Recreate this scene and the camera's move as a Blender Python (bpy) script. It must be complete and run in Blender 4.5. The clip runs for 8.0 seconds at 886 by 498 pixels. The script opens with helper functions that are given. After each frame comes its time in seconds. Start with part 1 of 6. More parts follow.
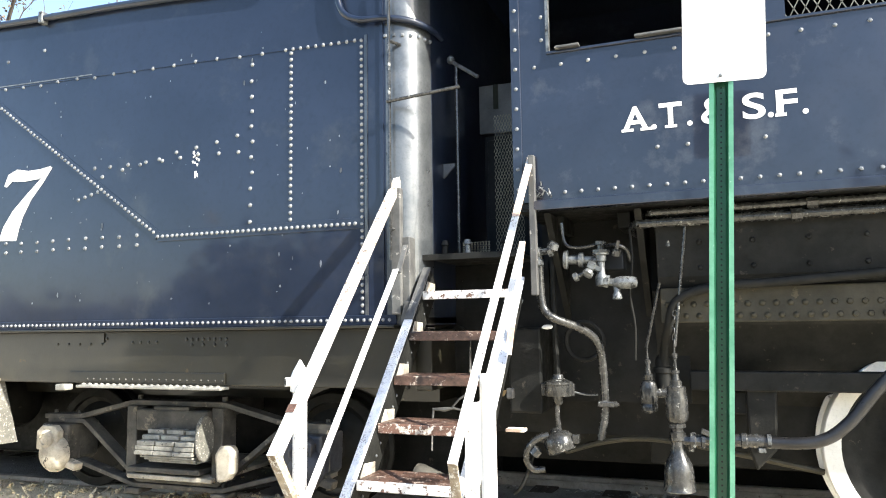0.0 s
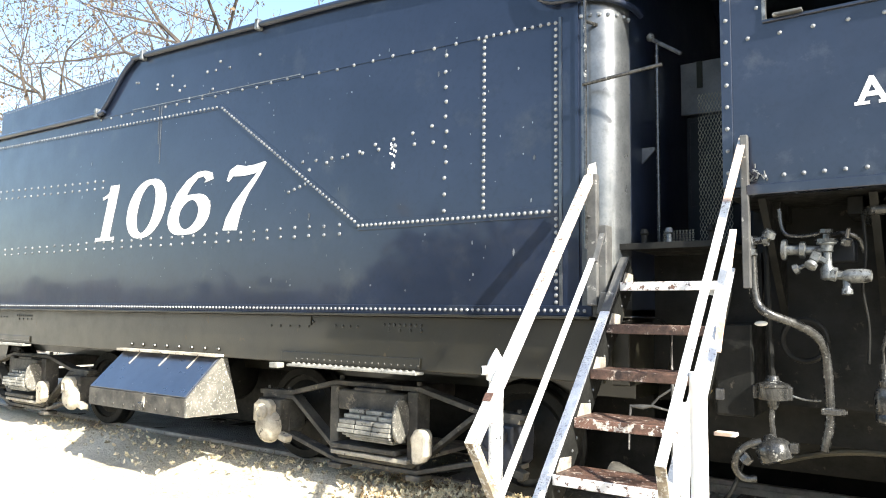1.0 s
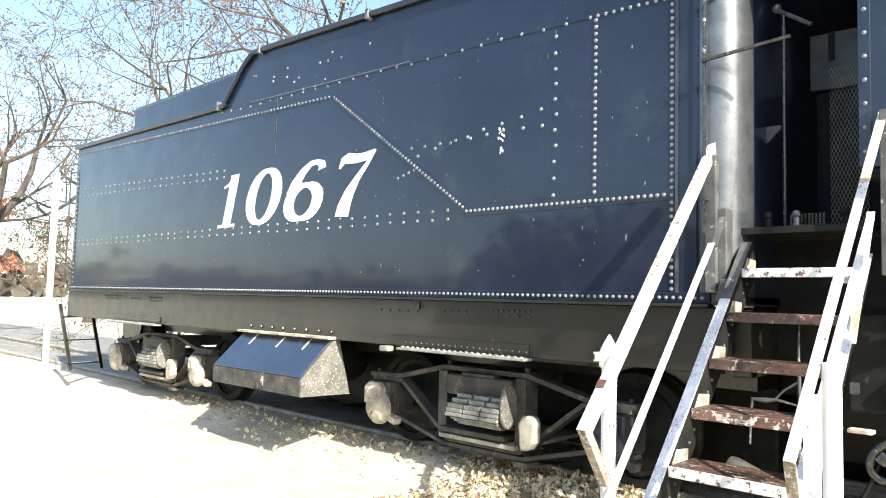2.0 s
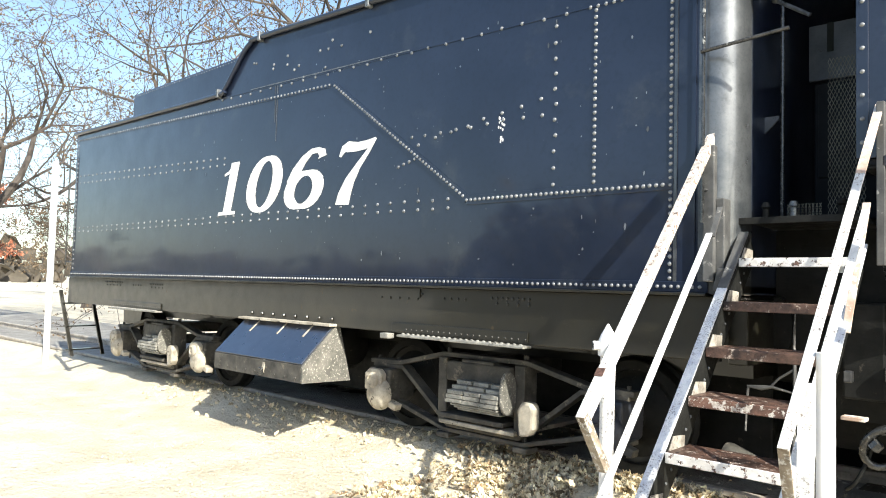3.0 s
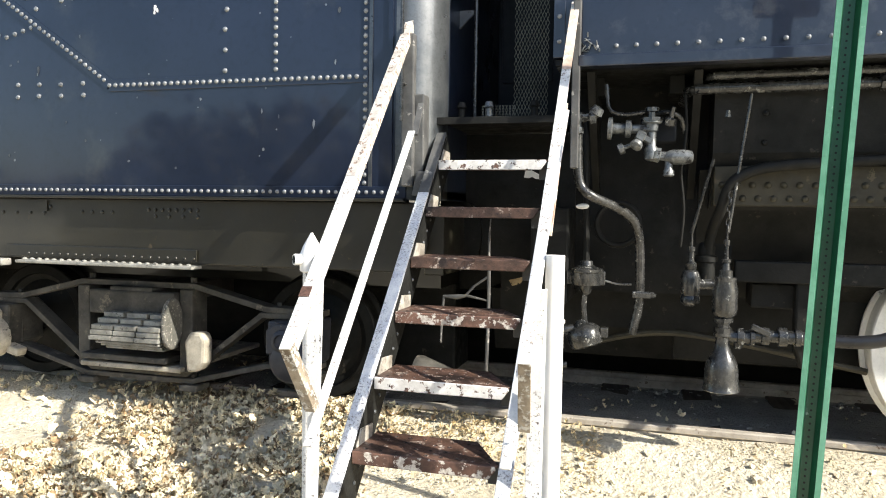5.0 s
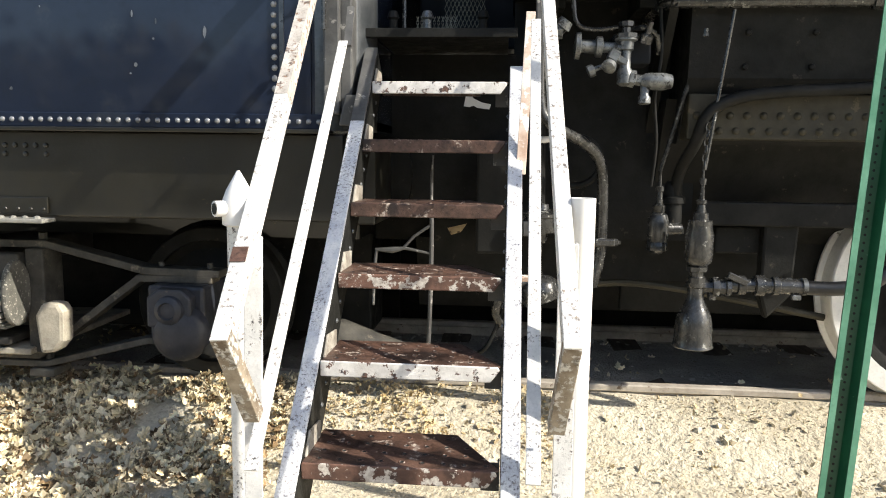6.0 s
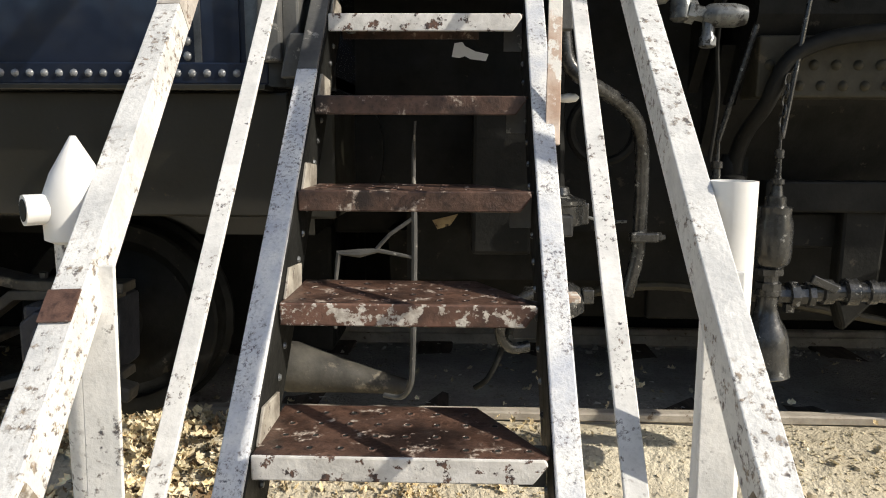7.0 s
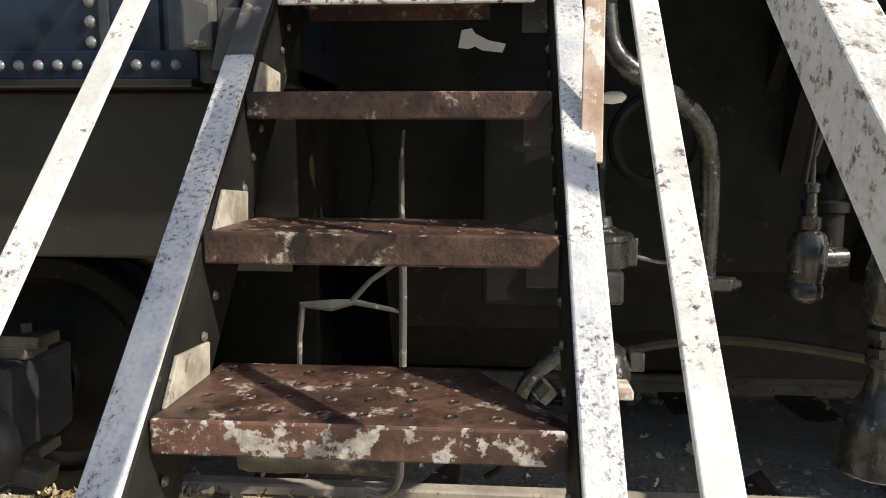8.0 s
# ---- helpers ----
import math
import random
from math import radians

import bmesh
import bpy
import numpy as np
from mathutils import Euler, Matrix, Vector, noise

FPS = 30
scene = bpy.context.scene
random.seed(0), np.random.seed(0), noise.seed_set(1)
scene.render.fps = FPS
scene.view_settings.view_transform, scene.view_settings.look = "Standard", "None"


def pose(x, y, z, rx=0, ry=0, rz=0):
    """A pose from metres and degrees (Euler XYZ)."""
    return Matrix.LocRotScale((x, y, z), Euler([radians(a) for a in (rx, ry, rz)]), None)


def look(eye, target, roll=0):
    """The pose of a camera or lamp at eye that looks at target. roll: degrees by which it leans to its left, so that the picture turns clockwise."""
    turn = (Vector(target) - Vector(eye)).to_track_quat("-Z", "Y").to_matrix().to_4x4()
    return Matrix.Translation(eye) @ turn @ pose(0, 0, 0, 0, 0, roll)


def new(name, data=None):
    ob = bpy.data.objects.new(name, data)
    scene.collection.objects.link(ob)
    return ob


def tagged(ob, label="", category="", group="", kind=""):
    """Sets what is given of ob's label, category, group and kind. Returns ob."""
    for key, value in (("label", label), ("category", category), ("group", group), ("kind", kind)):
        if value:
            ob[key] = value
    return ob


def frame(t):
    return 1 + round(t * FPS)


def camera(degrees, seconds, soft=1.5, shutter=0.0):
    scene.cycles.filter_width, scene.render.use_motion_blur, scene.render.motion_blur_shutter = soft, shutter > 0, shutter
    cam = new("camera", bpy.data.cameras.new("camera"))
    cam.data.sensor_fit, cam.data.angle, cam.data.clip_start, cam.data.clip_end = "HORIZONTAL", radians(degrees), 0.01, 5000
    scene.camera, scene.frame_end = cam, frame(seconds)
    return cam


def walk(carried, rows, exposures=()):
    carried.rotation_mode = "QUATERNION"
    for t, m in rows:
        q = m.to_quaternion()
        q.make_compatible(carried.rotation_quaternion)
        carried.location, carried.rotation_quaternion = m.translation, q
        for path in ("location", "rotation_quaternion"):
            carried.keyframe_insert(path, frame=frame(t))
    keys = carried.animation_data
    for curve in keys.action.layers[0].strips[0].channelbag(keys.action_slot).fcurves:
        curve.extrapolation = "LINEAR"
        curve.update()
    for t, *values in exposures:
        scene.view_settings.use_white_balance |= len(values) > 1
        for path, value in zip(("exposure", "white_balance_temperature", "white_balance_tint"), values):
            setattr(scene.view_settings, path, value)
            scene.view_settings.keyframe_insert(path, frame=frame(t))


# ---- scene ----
cam = camera(62.9, 8.0, soft=1.0)
PATH = [
    (0, (0.681, 0.047, 1.551), (-0.019, 1.91, 1.75), -0.9),
    (0.5, (0.617, 0.081, 1.537), (-0.38, 1.799, 1.771), 0.5),
    (1, (0.577, 0.102, 1.546), (-0.568, 1.733, 1.721), 0.7),
    (1.5, (0.56, 0.102, 1.55), (-0.723, 1.628, 1.71), 1.2),
    (1.7, (0.552, 0.107, 1.529), (-0.778, 1.593, 1.685), 1.3),
    (2.8, (0.523, 0.079, 1.517), (-0.874, 1.505, 1.637), 1.5),
    (3, (0.56, 0.059, 1.541), (-0.806, 1.516, 1.64), 1.5),
    (3.5, (0.497, 0.058, 1.559), (-0.591, 1.736, 1.541), 0.4),
    (4, (0.386, 0.156, 1.505), (-0.38, 2.003, 1.494), 0.5),
    (4.2, (0.343, 0.212, 1.545), (-0.336, 2.092, 1.504), -0.4),
    (5.3, (-0.112, 0.709, 1.441), (-0.598, 2.647, 1.335), 1.2),
    (5.5, (-0.238, 0.818, 1.435), (-0.622, 2.779, 1.346), 0.5),
    (6, (-0.475, 1.152, 1.424), (-0.644, 3.128, 1.171), 0.8),
    (6.5, (-0.578, 1.607, 1.402), (-0.796, 3.574, 1.115), 0.8),
    (7, (-0.649, 2.066, 1.379), (-0.705, 4.042, 1.073), 0.3),
    (7.5, (-0.636, 2.46, 1.358), (-0.687, 4.443, 1.111), -0.4),
    (8, (-0.583, 2.705, 1.382), (-0.727, 4.68, 1.11), 0.2),
]
EXPOSURES = ((0.0, 1.55, 6400, 8), (0.5, 1.55, 6400, 8), (1.0, 1.5, 6450, 8), (1.5, 1.45, 6480, 8), (2.8, 0.95, 6400, 7), (3.0, 0.92, 6400, 7), (3.5, 0.9, 6350, 7), (4.2, 0.85, 6350, 7), (5.5, 0.8, 6560, 9), (6.0, 0.58, 6600, 9), (6.5, 0.22, 6680, 9), (7.0, 0.0, 6750, 9), (8.0, 0.14, 6850, 9))
walk(cam, [(t, look(eye, target, roll)) for t, eye, target, roll in PATH], EXPOSURES)

# ---- light ----
SUN = Vector((1.40, -0.45, 1.0)).normalized()
sun_el = math.asin(SUN.z)
sun_az = math.atan2(SUN.x, SUN.y)
world = bpy.data.worlds.new("sky_world")
scene.world = world
world.use_nodes = True
wn = world.node_tree.nodes
sky = wn.new("ShaderNodeTexSky")
sky.sky_type = 'NISHITA'
sky.sun_disc = False
sky.sun_elevation = sun_el
sky.sun_rotation = sun_az
sky.air_density, sky.dust_density, sky.ozone_density = 1.0, 1.4, 1.0
world.node_tree.links.new(sky.outputs[0], wn["Background"].inputs[0])
wn["Background"].inputs[1].default_value = 0.145
sun_data = bpy.data.lights.new("sun", 'SUN')
sun_data.energy, sun_data.angle, sun_data.color = 5.0, radians(0.53), (1.0, 0.94, 0.84)
sun = new("sun", sun_data)
sun.matrix_world = look(SUN * 40, (0, 0, 0))

# ---- materials ----


def mat(name, c1, c2, scale=4.0, rough=(0.4, 0.6), metal=0.0, fine=60.0, fine_mix=0.25, bump=0.15, bump_dist=0.004,
        wear=None, wear_scale=14.0, wear_at=0.6, wear_soft=0.04, stretch=(1, 1, 1), coat=0.0, wear2=None, per_object=0.0, wear_rough=0.85, island=0.0, spec=0.5, cluster=None, lumps=0.0):
    m = bpy.data.materials.new(name)
    m.use_nodes = True
    n, l = m.node_tree.nodes, m.node_tree.links
    b = n["Principled BSDF"]
    tc = n.new("ShaderNodeTexCoord")
    mp = n.new("ShaderNodeMapping")
    mp.inputs["Scale"].default_value = stretch
    l.new(tc.outputs["Object"], mp.inputs[0])

    def noisy(s, det=5.0, ro=0.6, src=None):
        t = n.new("ShaderNodeTexNoise")
        t.inputs["Scale"].default_value, t.inputs["Detail"].default_value, t.inputs["Roughness"].default_value = s, det, ro
        l.new((src or mp).outputs[0], t.inputs["Vector"])
        return t.outputs["Fac"]

    def ramp(src, lo, hi):
        r = n.new("ShaderNodeMapRange")
        r.inputs[1].default_value, r.inputs[2].default_value = lo, hi
        l.new(src, r.inputs[0])
        return r.outputs[0]

    def mix(f, a, c):
        x = n.new("ShaderNodeMix")
        x.data_type = 'RGBA'
        if isinstance(f, float):
            x.inputs[0].default_value = f
        else:
            l.new(f, x.inputs[0])
        for sock, v in ((x.inputs[6], a), (x.inputs[7], c)):
            if isinstance(v, tuple):
                sock.default_value = (*v, 1)
            else:
                l.new(v, sock)
        return x.outputs[2]

    big, small = noisy(scale), noisy(fine, 3.0)
    col = mix(ramp(big, 0.35, 0.65), c1, c2)
    dark = tuple(v * 0.55 for v in c1)
    f = n.new("ShaderNodeMath")
    f.operation = 'MULTIPLY'
    l.new(ramp(small, 0.5, 0.72), f.inputs[0])
    f.inputs[1].default_value = fine_mix
    col = mix(f.outputs[0], col, dark)
    rr = n.new("ShaderNodeMapRange")
    rr.inputs[1].default_value, rr.inputs[2].default_value = 0.3, 0.7
    rr.inputs[3].default_value, rr.inputs[4].default_value = rough
    l.new(noisy(scale * 3.1), rr.inputs[0])
    rough_out = rr.outputs[0]
    if wear:
        wsrc = noisy(wear_scale, 8.0, 0.68, tc_as(n, l, tc))
        wmask = ramp(wsrc, wear_at, wear_at + wear_soft)
        if cluster:
            cm = n.new("ShaderNodeMath")
            cm.operation = 'MULTIPLY'
            l.new(wmask, cm.inputs[0])
            l.new(ramp(noisy(cluster[0], 3.0, 0.5, tc_as(n, l, tc)), cluster[1], cluster[1] + 0.06), cm.inputs[1])
            wmask = cm.outputs[0]
        wcol = mix(ramp(small, 0.4, 0.6), wear, wear2) if wear2 else wear
        col = mix(wmask, col, wcol)
        rm = n.new("ShaderNodeMix")
        l.new(wmask, rm.inputs[0])
        l.new(rough_out, rm.inputs[2])
        rm.inputs[3].default_value = wear_rough
        rough_out = rm.outputs[0]
    if per_object or island:
        if per_object:
            oi = n.new("ShaderNodeObjectInfo").outputs["Random"]
        else:
            oi = n.new("ShaderNodeNewGeometry").outputs["Random Per Island"]
        h = n.new("ShaderNodeHueSaturation")
        mr = n.new("ShaderNodeMapRange")
        mr.inputs[3].default_value, mr.inputs[4].default_value = 1 - (per_object or island), 1 + (per_object or island)
        l.new(oi, mr.inputs[0])
        l.new(mr.outputs[0], h.inputs["Value"])
        l.new(col, h.inputs["Color"])
        col = h.outputs[0]
    l.new(col, b.inputs["Base Color"])
    l.new(rough_out, b.inputs["Roughness"])
    b.inputs["Metallic"].default_value = metal
    b.inputs["Specular IOR Level"].default_value = spec
    b.inputs["Coat Weight"].default_value = coat
    b.inputs["Coat Roughness"].default_value = 0.06
    b.inputs["Coat IOR"].default_value = 1.45
    if bump:
        bp = n.new("ShaderNodeBump")
        bp.inputs["Strength"].default_value, bp.inputs["Distance"].default_value = bump, bump_dist
        if lumps:
            ad = n.new("ShaderNodeMath")
            ad.operation = 'MULTIPLY_ADD'
            l.new(noisy(lumps, 6.0, 0.65), ad.inputs[0])
            ad.inputs[1].default_value = 3.0
            l.new(small, ad.inputs[2])
            l.new(ad.outputs[0], bp.inputs["Height"])
        else:
            l.new(small, bp.inputs["Height"])
        l.new(bp.outputs[0], b.inputs["Normal"])
    return m


def tc_as(n, l, tc):
    """An unscaled copy of the object coordinates, for wear that is not stretched."""
    mp = n.new("ShaderNodeMapping")
    l.new(tc.outputs["Object"], mp.inputs[0])
    return mp


TENDER = mat("gloss_black_paint", (0.0085, 0.014, 0.03), (0.0145, 0.022, 0.044), 0.9, (0.34, 0.48), fine=22, fine_mix=0.3, bump=0.05, bump_dist=0.01,
             wear=(0.04, 0.047, 0.056), wear_scale=1.6, wear_at=0.57, wear_soft=0.25, wear_rough=0.45, coat=1.0, spec=0.2)
# pale half-metallic base stands in for the broad sun sheen on the corner
CORNER = mat("weathered_sheen_paint", (0.06, 0.067, 0.074), (0.15, 0.158, 0.165), 4, (0.26, 0.4), metal=0.55, fine_mix=0.3, bump=0.05, wear=(0.022, 0.025, 0.03), wear_scale=4, wear_at=0.54, wear_soft=0.2, wear_rough=0.4, coat=0.8)
SCUFF_SHEEN = mat("pale_scuff_and_sheen", (0.05, 0.06, 0.075), (0.16, 0.175, 0.19), 30, (0.5, 0.7), bump=0.2, island=0.5)
# worn rivet paint, its colour raised further to carry the sun glints
RIVET = mat("worn_glint_rivet_paint", (0.05, 0.057, 0.066), (0.24, 0.25, 0.26), 16, (0.16, 0.3), bump=0.0, coat=1.0)
CAB = mat("cab_black_paint", (0.007, 0.011, 0.024), (0.014, 0.02, 0.038), 1.6, (0.28, 0.42), fine=30, fine_mix=0.3, bump=0.06, bump_dist=0.008,
          wear=(0.06, 0.066, 0.078), wear_scale=2.4, wear_at=0.56, wear_soft=0.2, wear_rough=0.45, coat=1.0, spec=0.35)
SILL = mat("sill_black", (0.0075, 0.0072, 0.0046), (0.0175, 0.0155, 0.0095), 2.0, (0.3, 0.5), bump=0.2, wear=(0.07, 0.052, 0.03), wear_at=0.66, wear_scale=9, coat=0.65)
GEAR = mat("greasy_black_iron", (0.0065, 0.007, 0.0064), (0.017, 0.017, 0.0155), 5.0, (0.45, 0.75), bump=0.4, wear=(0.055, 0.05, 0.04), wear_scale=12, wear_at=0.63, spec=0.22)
FITTING = mat("worn_black_fitting", (0.026, 0.027, 0.027), (0.07, 0.07, 0.068), 14, (0.16, 0.36), metal=0.3, bump=0.25, wear=(0.34, 0.34, 0.32), wear_scale=22, wear_at=0.61, coat=0.5)
FITTING_GREY = mat("grey_painted_fitting", (0.07, 0.075, 0.076), (0.24, 0.25, 0.25), 16, (0.22, 0.42), metal=0.4, bump=0.3, wear=(0.03, 0.03, 0.03), wear_scale=18, wear_at=0.58)
TRUCK = mat("dusty_grey_iron", (0.034, 0.032, 0.029), (0.1, 0.093, 0.078), 6, (0.55, 0.85), bump=0.35, wear=(0.24, 0.21, 0.16), wear_scale=11, wear_at=0.58, wear_soft=0.12)
# blue-grey puts shade and reflected sky into one journal box's colour
JOURNAL_SHADE = mat("shaded_journal_blue_grey", (0.022, 0.025, 0.034), (0.05, 0.053, 0.066), 6, (0.4, 0.65), bump=0.3, wear=(0.12, 0.11, 0.09), wear_scale=14, wear_at=0.63)
SPRING = mat("pale_dusty_spring_steel", (0.16, 0.158, 0.14), (0.36, 0.35, 0.31), 12, (0.45, 0.7), bump=0.35, wear=(0.06, 0.055, 0.05), wear_scale=30, wear_at=0.6)
TRUCK_DUST = mat("dust_coated_casting", (0.28, 0.25, 0.2), (0.55, 0.5, 0.4), 9, (0.7, 0.95), bump=0.4, wear=(0.07, 0.06, 0.05), wear_scale=14, wear_at=0.6)
ENDPLATE = mat("speckled_grey_plate", (0.1, 0.098, 0.085), (0.2, 0.19, 0.165), 8, (0.6, 0.85), bump=0.4, wear=(0.5, 0.47, 0.4), wear_scale=48, wear_at=0.57, wear_soft=0.05)
WHITE = mat("peeling_white_paint", (0.6, 0.6, 0.59), (0.82, 0.81, 0.79), 11, (0.4, 0.65), fine=120, fine_mix=0.25, bump=0.2,
            wear=(0.07, 0.07, 0.08), wear2=(0.2, 0.16, 0.13), wear_scale=85, wear_at=0.54, wear_soft=0.09, cluster=(9.0, 0.48))
RAILWHITE = mat("chipped_white_rail", (0.58, 0.58, 0.57), (0.82, 0.81, 0.78), 11, (0.4, 0.7), fine=120, fine_mix=0.3, bump=0.4,
                wear=(0.11, 0.1, 0.1), wear2=(0.32, 0.26, 0.2), wear_scale=75, wear_at=0.53, wear_soft=0.09, cluster=(7.0, 0.45))
STRINGER = mat("scuffed_white_stringer", (0.52, 0.55, 0.62), (0.84, 0.84, 0.83), 9, (0.4, 0.65), fine=130, fine_mix=0.4, bump=0.45,
               wear=(0.05, 0.055, 0.085), wear2=(0.24, 0.21, 0.2), wear_scale=105, wear_at=0.51, wear_soft=0.13, cluster=(8.0, 0.44))
RUSTTOP = mat("rusted_rail_top", (0.46, 0.32, 0.24), (0.7, 0.6, 0.52), 9, (0.6, 0.85), bump=0.4, wear=(0.76, 0.74, 0.7), wear_scale=16, wear_at=0.52)
DIRTYRAIL = mat("grimy_white_rail", (0.38, 0.34, 0.3), (0.68, 0.65, 0.6), 13, (0.5, 0.75), fine=90, fine_mix=0.35, bump=0.45, wear=(0.28, 0.17, 0.11), wear2=(0.1, 0.08, 0.07), wear_scale=40, wear_at=0.53, wear_soft=0.08)
# pale flaking paint for the sunlit patches of the left web
WEBLIT = mat("dull_flaking_sunlit_web_paint", (0.2, 0.175, 0.145), (0.46, 0.43, 0.37), 14, (0.5, 0.75), bump=0.4, wear=(0.16, 0.11, 0.085), wear2=(0.1, 0.085, 0.08), wear_scale=44, wear_at=0.585, wear_soft=0.06)
KNEERUST = mat("rusted_flaking_knee", (0.13, 0.095, 0.06), (0.4, 0.34, 0.26), 12, (0.6, 0.85), bump=0.5, wear=(0.05, 0.038, 0.03), wear2=(0.55, 0.52, 0.47), wear_scale=30, wear_at=0.5, wear_soft=0.05)
# base bluer than the tender's: reflected sky put into the lid colour
LID = mat("gloss_black_lid_sky_tint", (0.012, 0.02, 0.04), (0.022, 0.033, 0.06), 2.5, (0.25, 0.4), fine=40, fine_mix=0.3, bump=0.05, bump_dist=0.01,
          wear=(0.3, 0.31, 0.33), wear_scale=26, wear_at=0.66, wear_soft=0.05, wear_rough=0.6, coat=1.0, spec=0.9)
DARKSTEEL = mat("dark_grey_steel", (0.06, 0.06, 0.06), (0.12, 0.12, 0.115), 7, (0.4, 0.65), bump=0.3, wear=(0.3, 0.29, 0.27), wear_scale=15, wear_at=0.6)
RUST = mat("brown_rust_tread", (0.02, 0.012, 0.01), (0.15, 0.084, 0.06), 7, (0.3, 0.62), fine=75, fine_mix=0.62, bump=0.6,
           wear=(0.52, 0.45, 0.38), wear2=(0.17, 0.115, 0.088), wear_scale=17, wear_at=0.575, wear_soft=0.06)
LIP = mat("tread_lip_flaking_paint", (0.06, 0.033, 0.025), (0.19, 0.1, 0.07), 12, (0.5, 0.8), bump=0.45,
          wear=(0.66, 0.62, 0.56), wear2=(0.42, 0.37, 0.32), wear_scale=22, wear_at=0.52, wear_soft=0.03, wear_rough=0.6)
LIPWHITE = mat("white_tread_lip", (0.55, 0.53, 0.5), (0.82, 0.8, 0.77), 12, (0.5, 0.75), bump=0.4,
               wear=(0.16, 0.09, 0.065), wear2=(0.06, 0.05, 0.05), wear_scale=26, wear_at=0.56, wear_soft=0.03)
LETTER = mat("white_lettering", (0.76, 0.75, 0.72), (0.84, 0.83, 0.81), 6, (0.4, 0.6), bump=0.05, fine_mix=0.06)
TYRE = mat("white_tyre_paint", (0.7, 0.7, 0.67), (0.82, 0.81, 0.78), 6, (0.45, 0.7), wear=(0.25, 0.23, 0.2), wear_scale=9, wear_at=0.66)
RAILSTEEL = mat("pale_weathered_rail", (0.34, 0.3, 0.25), (0.56, 0.51, 0.44), 6, (0.5, 0.8), metal=0.1, bump=0.3, wear=(0.2, 0.15, 0.11), wear_at=0.6)
TIE = mat("old_sleeper_wood", (0.05, 0.04, 0.03), (0.12, 0.09, 0.07), 5, (0.8, 0.95), bump=0.5, stretch=(6, 1, 6))
BRASS = mat("dull_yellow_brass", (0.25, 0.17, 0.08), (0.5, 0.38, 0.2), 14, (0.4, 0.6), metal=0.3, bump=0.3, wear=(0.1, 0.07, 0.04), wear_scale=30, wear_at=0.56)
BALLAST = mat("grey_ballast", (0.32, 0.31, 0.29), (0.55, 0.53, 0.49), 20, (0.8, 0.95), bump=0.4, island=0.5)
DIRT = mat("dry_tan_dirt", (0.57, 0.5, 0.37), (0.76, 0.69, 0.54), 1.6, (0.85, 0.98), fine=38, fine_mix=0.5, bump=1.0, bump_dist=0.014,
           wear=(0.38, 0.31, 0.2), wear2=(0.66, 0.59, 0.44), wear_scale=5.5, wear_at=0.56, wear_soft=0.14, lumps=11.0)
CLOD = mat("dry_dirt_clod", (0.5, 0.43, 0.31), (0.68, 0.6, 0.46), 14, (0.85, 0.98), fine=60, fine_mix=0.4, bump=0.6, bump_dist=0.006, island=0.25)
BED = mat("cinder_track_bed", (0.24, 0.23, 0.21), (0.4, 0.38, 0.34), 3, (0.85, 0.98), fine=50, fine_mix=0.5, bump=1.0, bump_dist=0.03,
          wear=(0.2, 0.17, 0.12), wear_scale=16, wear_at=0.62)
LEAF = mat("dry_fallen_leaf", (0.58, 0.48, 0.29), (0.85, 0.76, 0.57), 9, (0.6, 0.8), bump=0.2, island=0.5)
YELLOWLEAF = mat("yellow_brown_leaf_piece", (0.42, 0.32, 0.17), (0.7, 0.58, 0.36), 9, (0.6, 0.8), bump=0.2, island=0.5)
BROWNLEAF = mat("brown_fallen_leaf", (0.2, 0.13, 0.07), (0.4, 0.29, 0.16), 9, (0.6, 0.8), bump=0.2, island=0.5)
STRAW = mat("pale_straw", (0.5, 0.42, 0.27), (0.78, 0.7, 0.5), 9, (0.6, 0.85), bump=0, island=0.4)
TREELEAF = mat("sparse_autumn_leaf", (0.09, 0.065, 0.04), (0.17, 0.12, 0.07), 2, (0.6, 0.8), bump=0, island=0.5)
REDLEAF = mat("rust_red_leaf", (0.26, 0.09, 0.05), (0.38, 0.16, 0.09), 2, (0.6, 0.8), bump=0, island=0.4)
BARK = mat("grey_brown_bark", (0.045, 0.038, 0.032), (0.12, 0.1, 0.085), 5, (0.8, 0.95), bump=0.6, bump_dist=0.02, stretch=(1, 1, 0.3))
# one green paint in two tones: sunlit flanges here, shaded channel next
LITGREEN = mat("sunlit_green_flange", (0.07, 0.22, 0.14), (0.13, 0.32, 0.22), 6, (0.3, 0.5), bump=0.1, wear=(0.35, 0.45, 0.4), wear_scale=20, wear_at=0.64)
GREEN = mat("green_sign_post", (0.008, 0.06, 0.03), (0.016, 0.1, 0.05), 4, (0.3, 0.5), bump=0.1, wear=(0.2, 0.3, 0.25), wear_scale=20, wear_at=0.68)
HOLE = mat("punched_hole_dark", (0.008, 0.012, 0.01), (0.012, 0.016, 0.014), 4, (0.8, 0.9), bump=0)
SIGN = mat("white_sign_sheet", (0.8, 0.8, 0.78), (0.84, 0.84, 0.82), 2, (0.3, 0.4), bump=0.02, fine_mix=0.03)
GREENLEAF = mat("dry_olive_leaf", (0.15, 0.145, 0.1), (0.27, 0.255, 0.19), 1, (0.6, 0.8), bump=0, island=0.4)
BACKWOOD = mat("hazy_far_woods", (0.07, 0.06, 0.045), (0.13, 0.11, 0.085), 0.3, (0.9, 1.0), bump=0, island=0.3)
GRIME = mat("brown_grime_plate", (0.02, 0.018, 0.01), (0.045, 0.039, 0.023), 5, (0.55, 0.8), bump=0.4, wear=(0.09, 0.075, 0.05), wear_scale=14, wear_at=0.62)
